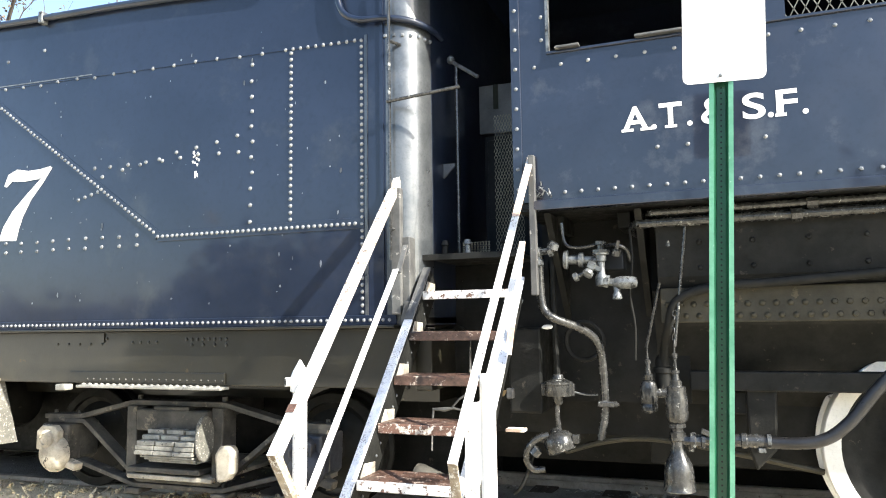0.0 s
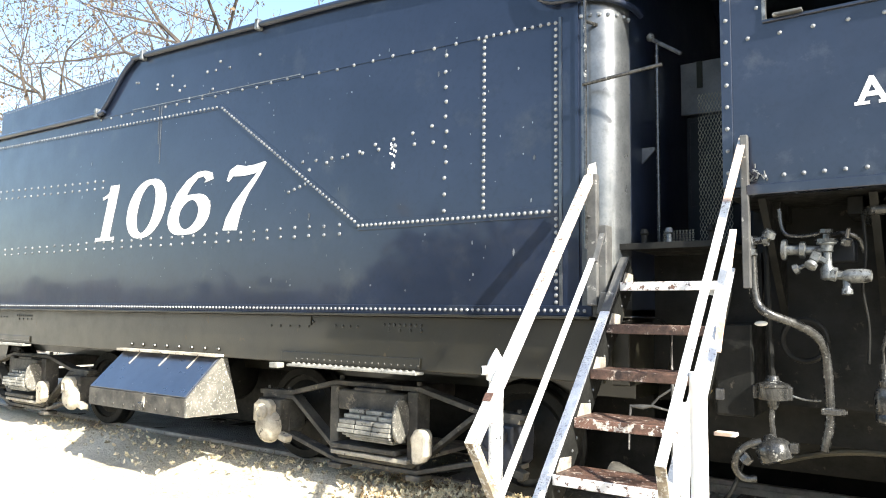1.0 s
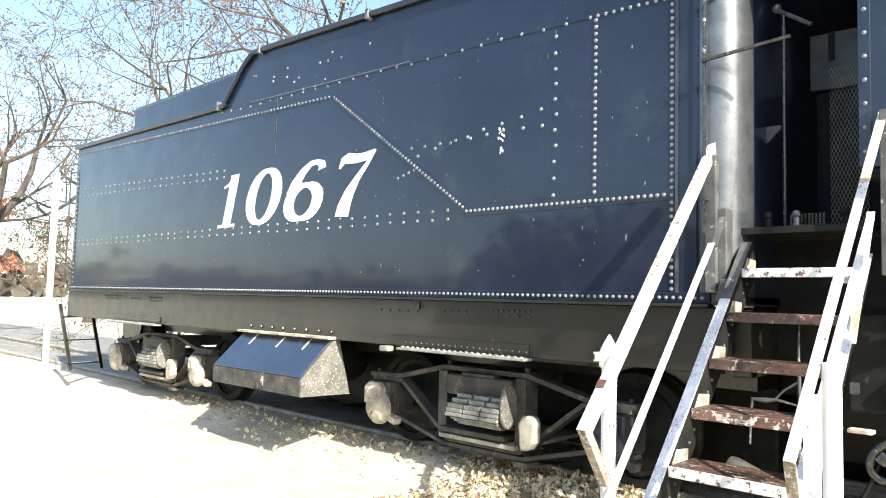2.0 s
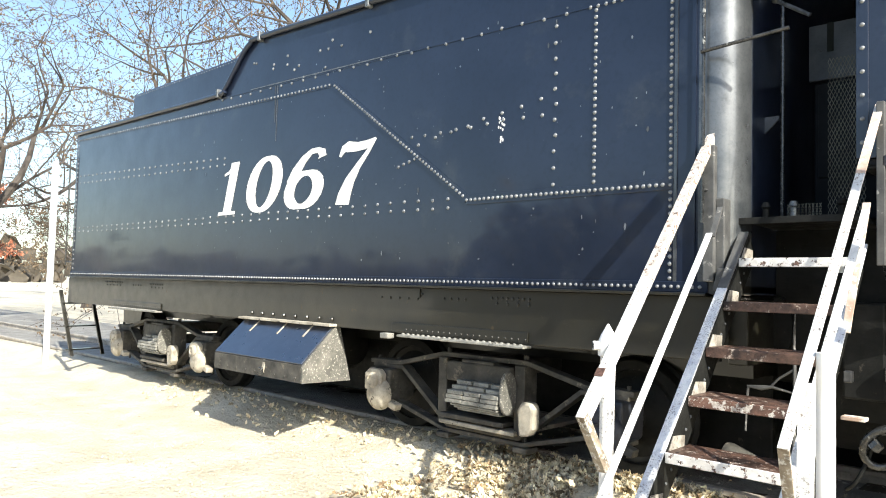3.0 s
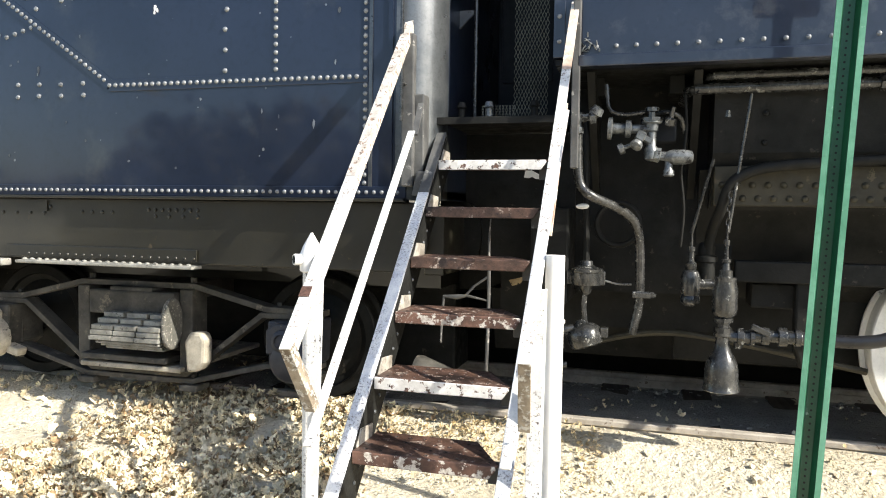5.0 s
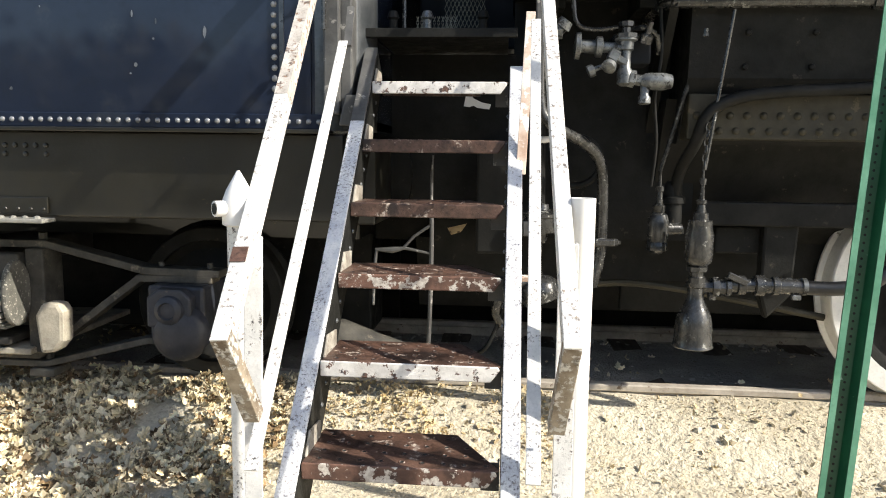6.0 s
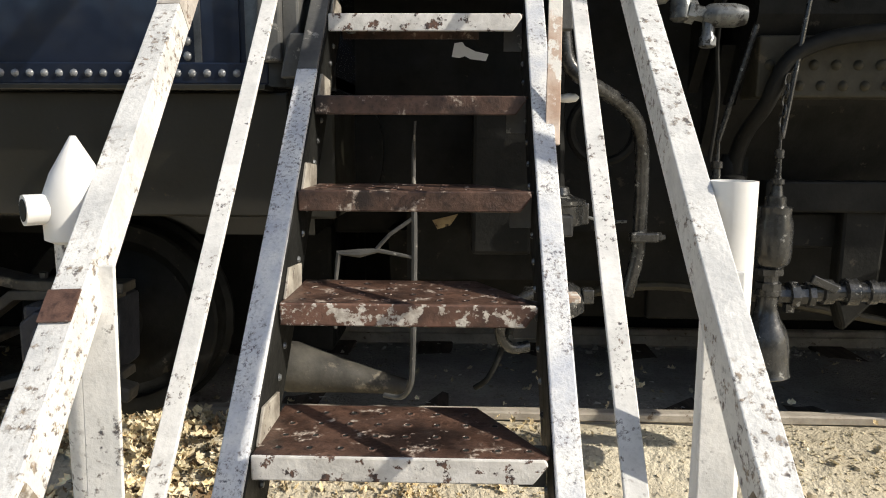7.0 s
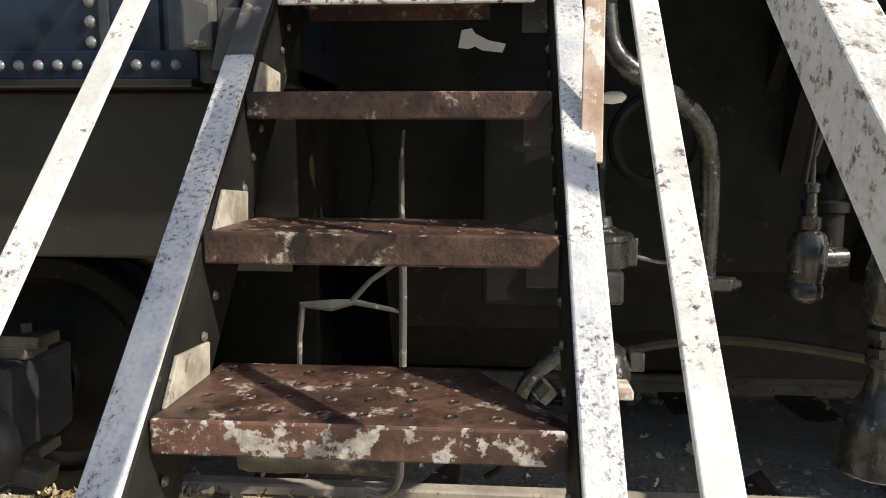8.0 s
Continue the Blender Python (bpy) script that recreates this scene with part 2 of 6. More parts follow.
RUBBER = mat("black_rubber_hose", (0.01, 0.01, 0.011), (0.028, 0.028, 0.03), 9, (0.25, 0.4), bump=0.2)
MESHSTEEL = mat("galvanised_mesh", (0.13, 0.125, 0.1), (0.26, 0.25, 0.2), 12, (0.35, 0.55), metal=0.6, bump=0.1)
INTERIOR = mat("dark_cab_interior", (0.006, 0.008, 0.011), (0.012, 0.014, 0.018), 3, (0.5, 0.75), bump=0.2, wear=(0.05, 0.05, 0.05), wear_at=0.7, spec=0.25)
GREYPANEL = mat("grey_cab_panel", (0.05, 0.058, 0.068), (0.09, 0.1, 0.115), 5, (0.4, 0.6), bump=0.2, wear=(0.05, 0.05, 0.05), wear_at=0.62)

# ---- mesh helpers ----
BASE = {}


def thing(name, base, label, category, group="", kind=""):
    e = new(name)
    e.location = base
    e.empty_display_size = 0.1
    BASE[e.name] = Vector(base)
    return tagged(e, label, category, group, kind)


def link(name, me, material, parent=None, label="", bevel=0.0, smooth=False):
    if material:
        me.materials.append(material)
    ob = new(name, me)
    if smooth:
        for p in me.polygons:
            p.use_smooth = True
        me.set_sharp_from_angle(angle=radians(38))
    if parent:
        ob.parent = parent
        if parent.name in BASE:
            ob.matrix_parent_inverse = Matrix.Translation(-BASE[parent.name])
    if bevel:
        md = ob.modifiers.new("bevel", 'BEVEL')
        md.width, md.segments, md.limit_method, md.angle_limit = bevel, 2, 'ANGLE', radians(40)
    if label:
        ob["label"] = label
    return ob


def part(name, bm, material, parent=None, label="", bevel=0.0, smooth=False):
    bmesh.ops.recalc_face_normals(bm, faces=bm.faces)
    me = bpy.data.meshes.new(name)
    bm.to_mesh(me)
    bm.free()
    return link(name, me, material, parent, label, bevel, smooth)


def box(bm, x0, x1, y0, y1, z0, z1):
    v = [bm.verts.new((x, y, z)) for x in (x0, x1) for y in (y0, y1) for z in (z0, z1)]
    for f in ((0, 1, 3, 2), (4, 6, 7, 5), (0, 4, 5, 1), (2, 3, 7, 6), (0, 2, 6, 4), (1, 5, 7, 3)):
        bm.faces.new([v[i] for i in f])
    return bm


def B(*a):
    bm = bmesh.new()
    for i in range(0, len(a), 6):
        box(bm, *a[i:i + 6])
    return bm


def prism(bm, pts, axis, d0, d1):
    """Extrudes a flat outline along an axis: for 'y' the points are (x, z), for 'x' (y, z), for 'z' (x, y)."""
    def at(p, d):
        return {'y': (p[0], d, p[1]), 'x': (d, p[0], p[1]), 'z': (p[0], p[1], d)}[axis]
    a = [bm.verts.new(at(p, d0)) for p in pts]
    b = [bm.verts.new(at(p, d1)) for p in pts]
    bm.faces.new(a)
    bm.faces.new(b[::-1])
    for i in range(len(pts)):
        j = (i + 1) % len(pts)
        bm.faces.new((a[i], b[i], b[j], a[j]))
    return bm


def bar(bm, p, q, w, h, side=(1, 0, 0)):
    """A straight bar from p to q: w wide along side, h thick across."""
    p, q = Vector(p), Vector(q)
    d = (q - p).normalized()
    s = Vector(side)
    s = (s - d * s.dot(d)).normalized()
    u = d.cross(s)
    vs = [bm.verts.new(c + s * (a * w / 2) + u * (b * h / 2)) for c in (p, q) for a, b in ((-1, -1), (1, -1), (1, 1), (-1, 1))]
    for f in ((3, 2, 1, 0), (4, 5, 6, 7), (0, 1, 5, 4), (1, 2, 6, 5), (2, 3, 7, 6), (3, 0, 4, 7)):
        bm.faces.new([vs[i] for i in f])
    return bm


def angle_iron(bm, p, q, w, t, side, out, leg=None):
    """An L section: one leg w wide along side, the other along out."""
    leg = leg or w
    p, q = Vector(p), Vector(q)
    d = (q - p).normalized()
    s = Vector(side)
    s = (s - d * s.dot(d)).normalized()
    u = Vector(out)
    u = (u - d * u.dot(d) - s * u.dot(s)).normalized()
    sec = ((-w / 2, 0), (w / 2, 0), (w / 2, t), (-w / 2 + t, t), (-w / 2 + t, leg), (-w / 2, leg))
    a = [bm.verts.new(p + s * x + u * y) for x, y in sec]
    b = [bm.verts.new(q + s * x + u * y) for x, y in sec]
    bm.faces.new(a[::-1])
    bm.faces.new(b)
    for i in range(6):
        j = (i + 1) % 6
        bm.faces.new((a[i], a[j], b[j], b[i]))
    return bm


def smooth_path(pts, n=6):
    """Catmull-Rom points through the given ones."""
    pts = [Vector(p) for p in pts]
    ext = [pts[0] * 2 - pts[1]] + pts + [pts[-1] * 2 - pts[-2]]
    out = []
    for i in range(1, len(ext) - 2):
        p0, p1, p2, p3 = ext[i - 1:i + 3]
        for k in range(n):
            t = k / n
            out.append(0.5 * (2 * p1 + (p2 - p0) * t + (2 * p0 - 5 * p1 + 4 * p2 - p3) * t * t + (3 * p1 - p0 - 3 * p2 + p3) * t ** 3))
    return out + [pts[-1]]


def tube(bm, pts, r, seg=8, curve=0):
    pts = smooth_path(pts, curve) if curve else [Vector(p) for p in pts]
    rs = r if isinstance(r, (list, tuple)) else [r] * len(pts)
    rings, up = [], None
    for i, p in enumerate(pts):
        d = (pts[min(i + 1, len(pts) - 1)] - pts[max(i - 1, 0)]).normalized()
        if up is None:
            up = d.orthogonal().normalized()
        up = (up - d * up.dot(d)).normalized()
        v = d.cross(up)
        rings.append([bm.verts.new(p + (up * math.cos(k * math.tau / seg) + v * math.sin(k * math.tau / seg)) * rs[i]) for k in range(seg)])
    for a, b in zip(rings, rings[1:]):
        for k in range(seg):
            j = (k + 1) % seg
            bm.faces.new((a[k], a[j], b[j], b[k]))
    bm.faces.new(rings[0][::-1])
    bm.faces.new(rings[-1])
    return bm


def lathe(bm, prof, c, axis=(0, 0, 1), seg=16, closed=False):
    """Turns (radius, along) pairs round an axis through c."""
    q = Vector((0, 0, 1)).rotation_difference(Vector(axis))
    c = Vector(c)
    rings = []
    for r, h in prof:
        rings.append([bm.verts.new(c + q @ Vector((r * math.cos(k * math.tau / seg), r * math.sin(k * math.tau / seg), h))) for k in range(seg)])
    for a, b in zip(rings, rings[1:] + (rings[:1] if closed else [])):
        for k in range(seg):
            j = (k + 1) % seg
            bm.faces.new((a[k], a[j], b[j], b[k]))
    if not closed:
        bm.faces.new(rings[0][::-1])
        bm.faces.new(rings[-1])
    return bm


RIVET_MESH = {}


def rivet_template(r, normal):
    q = Vector((0, 0, 1)).rotation_difference(Vector(normal))
    tpl = [q @ Vector((r * math.cos(k * math.tau / 8), r * math.sin(k * math.tau / 8), 0)) for k in range(8)]
    tpl += [q @ Vector((0.72 * r * math.cos(k * math.tau / 8), 0.72 * r * math.sin(k * math.tau / 8), 0.55 * r)) for k in range(8)]
    return tpl + [q @ Vector((0, 0, 0.8 * r))]


def rivets(name, points, r, material, parent, normal=(0, -1, 0), label="", single=None):
    """Domed rivet heads at the points: objects on one mesh where single(p) holds, the rest joined as stuff."""
    tpl = rivet_template(r, normal)

    def faces(o):
        out = []
        for k in range(8):
            j = (k + 1) % 8
            out += [(o + k, o + j, o + 8 + j, o + 8 + k), (o + 8 + k, o + 8 + j, o + 16)]
        return out
    points = [Vector(p) for p in points]
    near = [p for p in points if single and single(p)]
    rest = [p for p in points if not (single and single(p))]
    if near:
        key = (r, material.name, normal)
        if key not in RIVET_MESH:
            me = bpy.data.meshes.new("rivet")
            me.from_pydata([tuple(v) for v in tpl], [], faces(0))
            me.materials.append(material)
            for p in me.polygons:
                p.use_smooth = True
            RIVET_MESH[key] = me
        for p in near:
            ob = new("rivet", RIVET_MESH[key])
            ob.parent = parent
            if parent.name in BASE:
                ob.matrix_parent_inverse = Matrix.Translation(-BASE[parent.name])
            ob.location = p
    if not rest:
        return None
    vs, fs = [], []
    for p in rest:
        fs += faces(len(vs))
        vs += [tuple(p + t) for t in tpl]
    me = bpy.data.meshes.new(name)
    me.from_pydata(vs, [], fs)
    return tagged(link(name, me, material, parent, label, smooth=True), kind="stuff")


def by_stair(p):
    return -3.3 < p.x < 1.3


def row(p, q, step, jitter=0.0):
    p, q = Vector(p), Vector(q)
    n = max(1, round((q - p).length / step))
    return [p.lerp(q, i / n) + Vector((random.uniform(-jitter, jitter), 0, random.uniform(-jitter, jitter))) for i in range(n + 1)]


def lettering(name, text, x, z, y, height, width, material, parent, shear=0.0, bold=0.0):
    """Painted characters facing -y, with the left foot at x, z."""
    cu = bpy.data.curves.new(name, 'FONT')
    cu.body, cu.shear, cu.offset, cu.extrude, cu.size = text, shear, bold, 0.004, 1.0
    cu.resolution_u = 6
    tmp = bpy.data.objects.new(name, cu)
    scene.collection.objects.link(tmp)
    dg = bpy.context.evaluated_depsgraph_get()
    me = bpy.data.meshes.new_from_object(tmp.evaluated_get(dg))
    bpy.data.objects.remove(tmp)
    co = np.empty(len(me.vertices) * 3)
    me.vertices.foreach_get("co", co)
    co = co.reshape(-1, 3)
    lo, hi = co.min(0), co.max(0)
    sx, sz = width / (hi[0] - lo[0]), height / (hi[1] - lo[1])
    out = np.stack([x + (co[:, 0] - lo[0]) * sx, y - co[:, 2] * 0.5, z + (co[:, 1] - lo[1]) * sz], 1)
    me.vertices.foreach_set("co", out.ravel())
    me.materials.clear()
    return link(name, me, material, parent)

# ---- ground and track ----


def ground_height(x, y):
    h = 0.025 * noise.noise((x * 0.8, y * 0.8, 0)) + 0.012 * noise.noise((x * 3.1, y * 3.1, 5))
    far = max(abs(x + 2) - 12, abs(y - 4) - 8, 0)
    bed = max(0.0, 1 - abs(y - 5.8) / 1.5)
    up = min(1.0, max(0.0, (y - 4.25) / 0.7))
    near = 1.0 if y < 5.13 else max(0.0, 1 - (y - 5.13) / 0.15)
    rise = 0.158 * up * up * (3 - 2 * up) * near * max(0, 1 - far / 20)
    return h * max(0, 1 - far / 20) - 0.02 + rise + (0.05 * min(1, bed * 2) if y > 5.2 else 0)


def make_ground():
    xs = sorted(set([-700, -300, -120, -60, -35, -25] + [round(-18 + 0.16 * i, 3) for i in range(150)] + [8, 12, 20, 40, 90, 250, 700]))
    ys = sorted(set([-700, -250, -90, -40, -20, -10, -5] + [round(-2 + 0.16 * i, 3) for i in range(40)] + [round(4.3 + 0.07 * i, 3) for i in range(17)] + [round(5.5 + 0.3 * i, 2) for i in range(14)] + [11, 14, 20, 35, 70, 150, 350, 900]))
    vs = [(x, y, ground_height(x, y)) for y in ys for x in xs]
    w = len(xs)
    fs = [(j * w + i, j * w + i + 1, (j + 1) * w + i + 1, (j + 1) * w + i) for j in range(len(ys) - 1) for i in range(w - 1)]
    me = bpy.data.meshes.new("ground")
    me.from_pydata(vs, [], fs)
    ob = link("ground", me, DIRT, smooth=True)
    tagged(ob, "dry tan dirt ground with leaf litter beside the track", "ground", kind="structure")


make_ground()


def make_bed():
    xs = [-40 + 0.25 * i for i in range(241)]
    # outer rows are added, darkening the ground in shade beyond the far rail
    ys = [5.12, 5.16, 5.24, 5.4, 5.8, 6.2, 6.6, 6.9, 7.2, 8.2, 9.4, 10.6]
    hs = [-0.03, 0.015, 0.05, 0.075, 0.08, 0.08, 0.06, 0.05, 0.05, 0.05, 0.04, -0.06]
    vs = []
    for j, y in enumerate(ys):
        for x in xs:
            e = 0.05 * noise.noise((x * 1.7, j * 0.3, 2)) if j < 2 else 0
            vs.append((x, y + e, hs[j] + 0.018 * noise.noise((x * 4, y * 4, 3))))
    w = len(xs)
    fs = [(j * w + i, j * w + i + 1, (j + 1) * w + i + 1, (j + 1) * w + i) for j in range(len(ys) - 1) for i in range(w - 1)]
    me = bpy.data.meshes.new("track_bed")
    me.from_pydata(vs, [], fs)
    tagged(link("track_bed", me, BED, smooth=True), "dark cinder track bed, widened past the engine to darken the shaded ground", "track bed", kind="structure")


make_bed()


def make_rail(y):
    prof = [(-0.066, 0.0), (0.066, 0.0), (0.066, 0.012), (0.01, 0.025), (0.01, 0.085), (0.034, 0.1), (0.034, 0.128), (0.026, 0.135),
            (-0.026, 0.135), (-0.034, 0.128), (-0.034, 0.1), (-0.01, 0.085), (-0.01, 0.025), (-0.066, 0.012)]
    bm = prism(bmesh.new(), [(y + a, 0.04 + b) for a, b in prof], 'x', -40, 20)
    tagged(part("rail", bm, RAILSTEEL), "pale weathered steel rail under the engine", "rail", "track rails", "structure")


make_rail(5.17)
make_rail(6.605)


def scatter(name, n, area, size, material, label, category, seed, flat=True, dens=None, lift=0.0):
    """Loose leaves (bent four-sided sheets) or stones (small lumps) over a stretch of ground, one joined object."""
    rnd = random.Random(seed)
    vs, fs = [], []
    made = 0
    while made < n:
        x, y = rnd.uniform(area[0], area[1]), rnd.uniform(area[2], area[3])
        if dens and rnd.random() > dens(x, y):
            continue
        made += 1
        s = size * rnd.uniform(0.5, 1.35)
        bed = 0.05 * (4.95 < y < 6.7)
        z = max(ground_height(x, y), bed) + lift * rnd.uniform(0, 2)
        rot = Euler((rnd.uniform(-1.1, 1.1), rnd.uniform(-1.1, 1.1), rnd.uniform(0, 6.28)))
        o = len(vs)
        if flat:
            k, w = rnd.uniform(0.1, 0.7), rnd.uniform(0.4, 0.7)
            j = [rnd.uniform(0.75, 1.15) for _ in range(4)]
            pts = [(-1.0 * j[0], 0, k * 0.6), (-0.7, -0.5 * w, 0.2 * k), (-0.4, -0.95 * w * j[1], k), (-0.1, -0.65 * w, 0.3 * k), (0.2, -w * j[2], k), (0.6, -0.5 * w, k * 0.4), (1.0 * j[3], 0, k),
                   (0.6, 0.55 * w, k * 0.3), (0.25, w * j[1], k), (-0.1, 0.6 * w, 0.2 * k), (-0.45, 0.9 * w * j[2], k), (-0.7, 0.45 * w, 0.2 * k), (0, 0, 0)]
            for p in pts:
                vs.append(tuple(rot.to_matrix() @ (Vector(p) * s) + Vector((x, y, z + 0.3 * s))))
            fs += [(o + i, o + (i + 1) % 12, o + 12) for i in range(12)]
        else:
            for p in ((0, 0, 1), (1, 0, 0), (0.2, 0.9, 0.1), (-0.9, 0.4, 0), (-0.6, -0.8, 0.1), (0.5, -0.8, 0), (0, 0, -0.8)):
                vs.append(tuple(rot.to_matrix() @ Vector((p[0] * s * rnd.uniform(0.7, 1.2), p[1] * s, p[2] * s * 0.75)) + Vector((x, y, z + 0.2 * s))))
            for i in range(5):
                a, b = o + 1 + i, o + 1 + (i + 1) % 5
                fs += [(o, a, b), (o + 6, b, a)]
    me = bpy.data.meshes.new(name)
    me.from_pydata(vs, [], fs)
    tagged(link(name, me, material), label, category, kind="stuff")


# ---- tender ----
Y0 = 4.33          # the tender's near side
TX0, TX1 = -11.35, -1.32


def make_tender():
    t = thing("tender", (-6.2, 5.8, 0.165), "gloss black riveted steam locomotive tender with large white painted numerals", "tender")
    # the side sheet with its raised coal space
    top = [(TX0, 3.78), (-7.05, 3.68), (-6.9, 3.74), (-6.72, 3.92), (-6.53, 4.10), (-6.38, 4.18), (-6.2, 4.215), (-4.4, 4.15), (-3.4, 4.11), (TX1, 4.06)]
    out = [(TX1, 1.53), (TX0, 1.53)] + top
    part("side_sheet", prism(bmesh.new(), out, 'y', Y0, Y0 + 0.03), TENDER, t, "gloss black riveted side sheet")
    part("far_side_sheet", prism(bmesh.new(), out, 'y', 7.24, 7.27), TENDER, t)
    # rounded front corner and front wall
    r = 0.235
    arc = [(TX1 + r * math.sin(a), Y0 + r - r * math.cos(a)) for a in [i * math.pi / 2 / 14 for i in range(15)]]
    inn = [(TX1 + (r - 0.03) * math.sin(a), Y0 + r - (r - 0.03) * math.cos(a)) for a in [i * math.pi / 2 / 14 for i in range(15)]]
    bm = prism(bmesh.new(), arc + inn[::-1], 'z', 1.53, 4.06)
    part("rounded_corner", bm, CORNER, t, "weathered rounded corner with sun sheen in its colour", smooth=True)
    part("front_wall", B(TX1 + r - 0.03, TX1 + r, Y0 + r, 7.27, 1.53, 4.35), TENDER, t)
    part("rear_wall", B(TX0, TX0 + 0.03, Y0 + 0.03, 7.24, 1.53, 3.76), TENDER, t)
    part("tank_deck", B(TX0 + 0.03, TX1, Y0 + 0.03, 7.24, 3.45, 3.5), TENDER, t)
    part("tank_floor", B(TX0, TX1 + r, Y0 + 0.03, 7.24, 1.54, 1.58), SILL, t)
    # raised bunker behind the coping
    part("bunker", B(-10.6, -6.9, 4.85, 6.75, 3.5, 4.36), TENDER, t, bevel=0.02)
    pts = row((-10.58, 4.85, 4.32), (-6.9, 4.85, 4.32), 0.07) + row((-10.56, 4.85, 3.85), (-10.56, 4.85, 4.3), 0.07)
    rivets("bunker_rivets", pts, 0.011, RIVET, t)
    # coping pipe along the top edge
    bm = tube(bmesh.new(), [(TX0 - 0.02, Y0 - 0.03, 3.74), (-9, Y0 - 0.03, 3.70), (-7.1, Y0 - 0.03, 3.67), (-6.92, Y0 - 0.03, 3.71), (-6.74, Y0 - 0.03, 3.87), (-6.55, Y0 - 0.03, 4.05),
                            (-6.4, Y0 - 0.03, 4.14), (-6.2, Y0 - 0.03, 4.17), (-4.4, Y0 - 0.03, 4.10), (-3.4, Y0 - 0.03, 4.06), (-2.25, Y0 - 0.03, 3.98)], 0.028, 10, 4)
    part("coping_pipe", bm, TENDER, t, smooth=True)
    for x, z in ((-7.03, 3.68), (-6.2, 4.17), (-4.42, 4.10)):
        part("pipe_clip", B(x - 0.022, x + 0.022, Y0 - 0.065, Y0, z - 0.05, z + 0.05), FITTING_GREY, t, bevel=0.006)
    bm = tube(bmesh.new(), [(-1.67, Y0 - 0.04, 4.02), (-1.66, Y0 - 0.04, 3.78), (-1.61, Y0 - 0.04, 3.66), (-1.5, Y0 - 0.04, 3.60), (-1.3, Y0 - 0.035, 3.58), (-1.15, Y0 + 0.03, 3.56), (-1.06, Y0 + 0.17, 3.54), (-1.05, Y0 + 0.35, 3.54)], 0.023, 10, 5)
    part("drain_pipe", bm, TENDER, t, smooth=True)
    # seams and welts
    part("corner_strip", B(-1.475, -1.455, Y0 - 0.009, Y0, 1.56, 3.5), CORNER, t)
    part("corner_strip", B(-1.36, -1.335, Y0 - 0.012, Y0, 1.56, 4.05), TENDER, t)
    part("welt", B(-3.2, -1.48, Y0 - 0.006, Y0, 2.175, 2.25), TENDER, t, bevel=0.003)
    part("welt", bar(bmesh.new(), (-3.2, Y0 - 0.003, 2.22), (-4.95, Y0 - 0.003, 3.44), 0.006, 0.07, (0, 1, 0)), TENDER, t)
    part("welt", bar(bmesh.new(), (-4.95, Y0 - 0.003, 3.44), (TX0, Y0 - 0.003, 3.64), 0.006, 0.05, (0, 1, 0)), TENDER, t)
    part("seam_lap", bar(bmesh.new(), (-7.0, Y0 - 0.002, 3.63), (-1.48, Y0 - 0.002, 3.475), 0.006, 0.012, (0, 1, 0)), TENDER, t)
    # chips and scuffs in the paint, plus painted sheen streaks
    rnd = random.Random(77)
    bm = bmesh.new()
    for k in range(170):
        x, z = rnd.uniform(-7.5, -1.6), rnd.uniform(1.7, 3.7)
        s = rnd.choice((0.004, 0.005, 0.006, 0.008, 0.012))
        m = rnd.choice((1, 1, 2.5))
        pts = [bm.verts.new((x + s * rnd.uniform(0.5, 1) * math.cos(a), Y0 - 0.0035, z + m * s * rnd.uniform(0.5, 1) * math.sin(a))) for a in [i * math.tau / 7 for i in range(7)]]
        bm.faces.new(pts)
    # two upright bars paint in a sheen; the long one is a seam
    bar(bm, (-5.92, Y0 - 0.003, 3.6), (-5.915, Y0 - 0.003, 3.2), 0.008, 0.003, (1, 0, 0))
    bar(bm, (-5.88, Y0 - 0.003, 3.6), (-5.885, Y0 - 0.003, 3.0), 0.006, 0.003, (1, 0, 0))
    bar(bm, (-6.4, Y0 - 0.0045, 3.628), (-3.9, Y0 - 0.0045, 3.558), 0.003, 0.01, (0, 1, 0))
    tagged(part("paint_scuff", bm, SCUFF_SHEEN, t, "pale chips and painted sheen streaks on the black paint"), kind="stuff")
    part("bottom_angle", B(TX0, -1.25, Y0 - 0.014, Y0, 1.535, 1.60), TENDER, t, bevel=0.004)
    part("bottom_flange", B(TX0, -1.25, Y0 - 0.05, Y0 + 0.05, 1.515, 1.534), SILL, t, bevel=0.004)
    y = Y0 - 0.006
    rivets("bottom_rivets", row((TX0 + 0.03, Y0 - 0.014, 1.568), (-1.3, Y0 - 0.014, 1.568), 0.046), 0.0132, RIVET, t, single=by_stair)
    rivets("corner_rivets", row((-1.5, Y0, 1.62), (-1.5, Y0, 3.47), 0.045), 0.015, RIVET, t, single=by_stair)
    rivets("welt_rivets", row((-1.55, y, 2.21), (-3.2, y, 2.215), 0.045) + row((-3.24, y, 2.25), (-4.92, y, 3.42), 0.043) + row((-5.0, y, 3.44), (TX0 + 0.1, y, 3.635), 0.062), 0.015, RIVET, t, single=by_stair)
    rivets("joint_rivets", row((-2.055, Y0, 2.27), (-2.055, Y0, 3.46), 0.048) + row((-1.55, Y0, 3.475), (-2.1, Y0, 3.49), 0.058), 0.0155, RIVET, t, single=by_stair)
    sparse = row((-2.38, Y0, 2.28), (-2.38, Y0, 3.42), 0.115, 0.008)
    sparse += row((-2.3, Y0, 3.50), (-7.0, Y0, 3.60), 0.2, 0.008)
    sparse += row((-3.85, Y0, 2.80), (-2.5, Y0, 2.80), 0.16, 0.012) + row((-3.75, Y0, 2.72), (-2.5, Y0, 2.92), 0.17, 0.012)
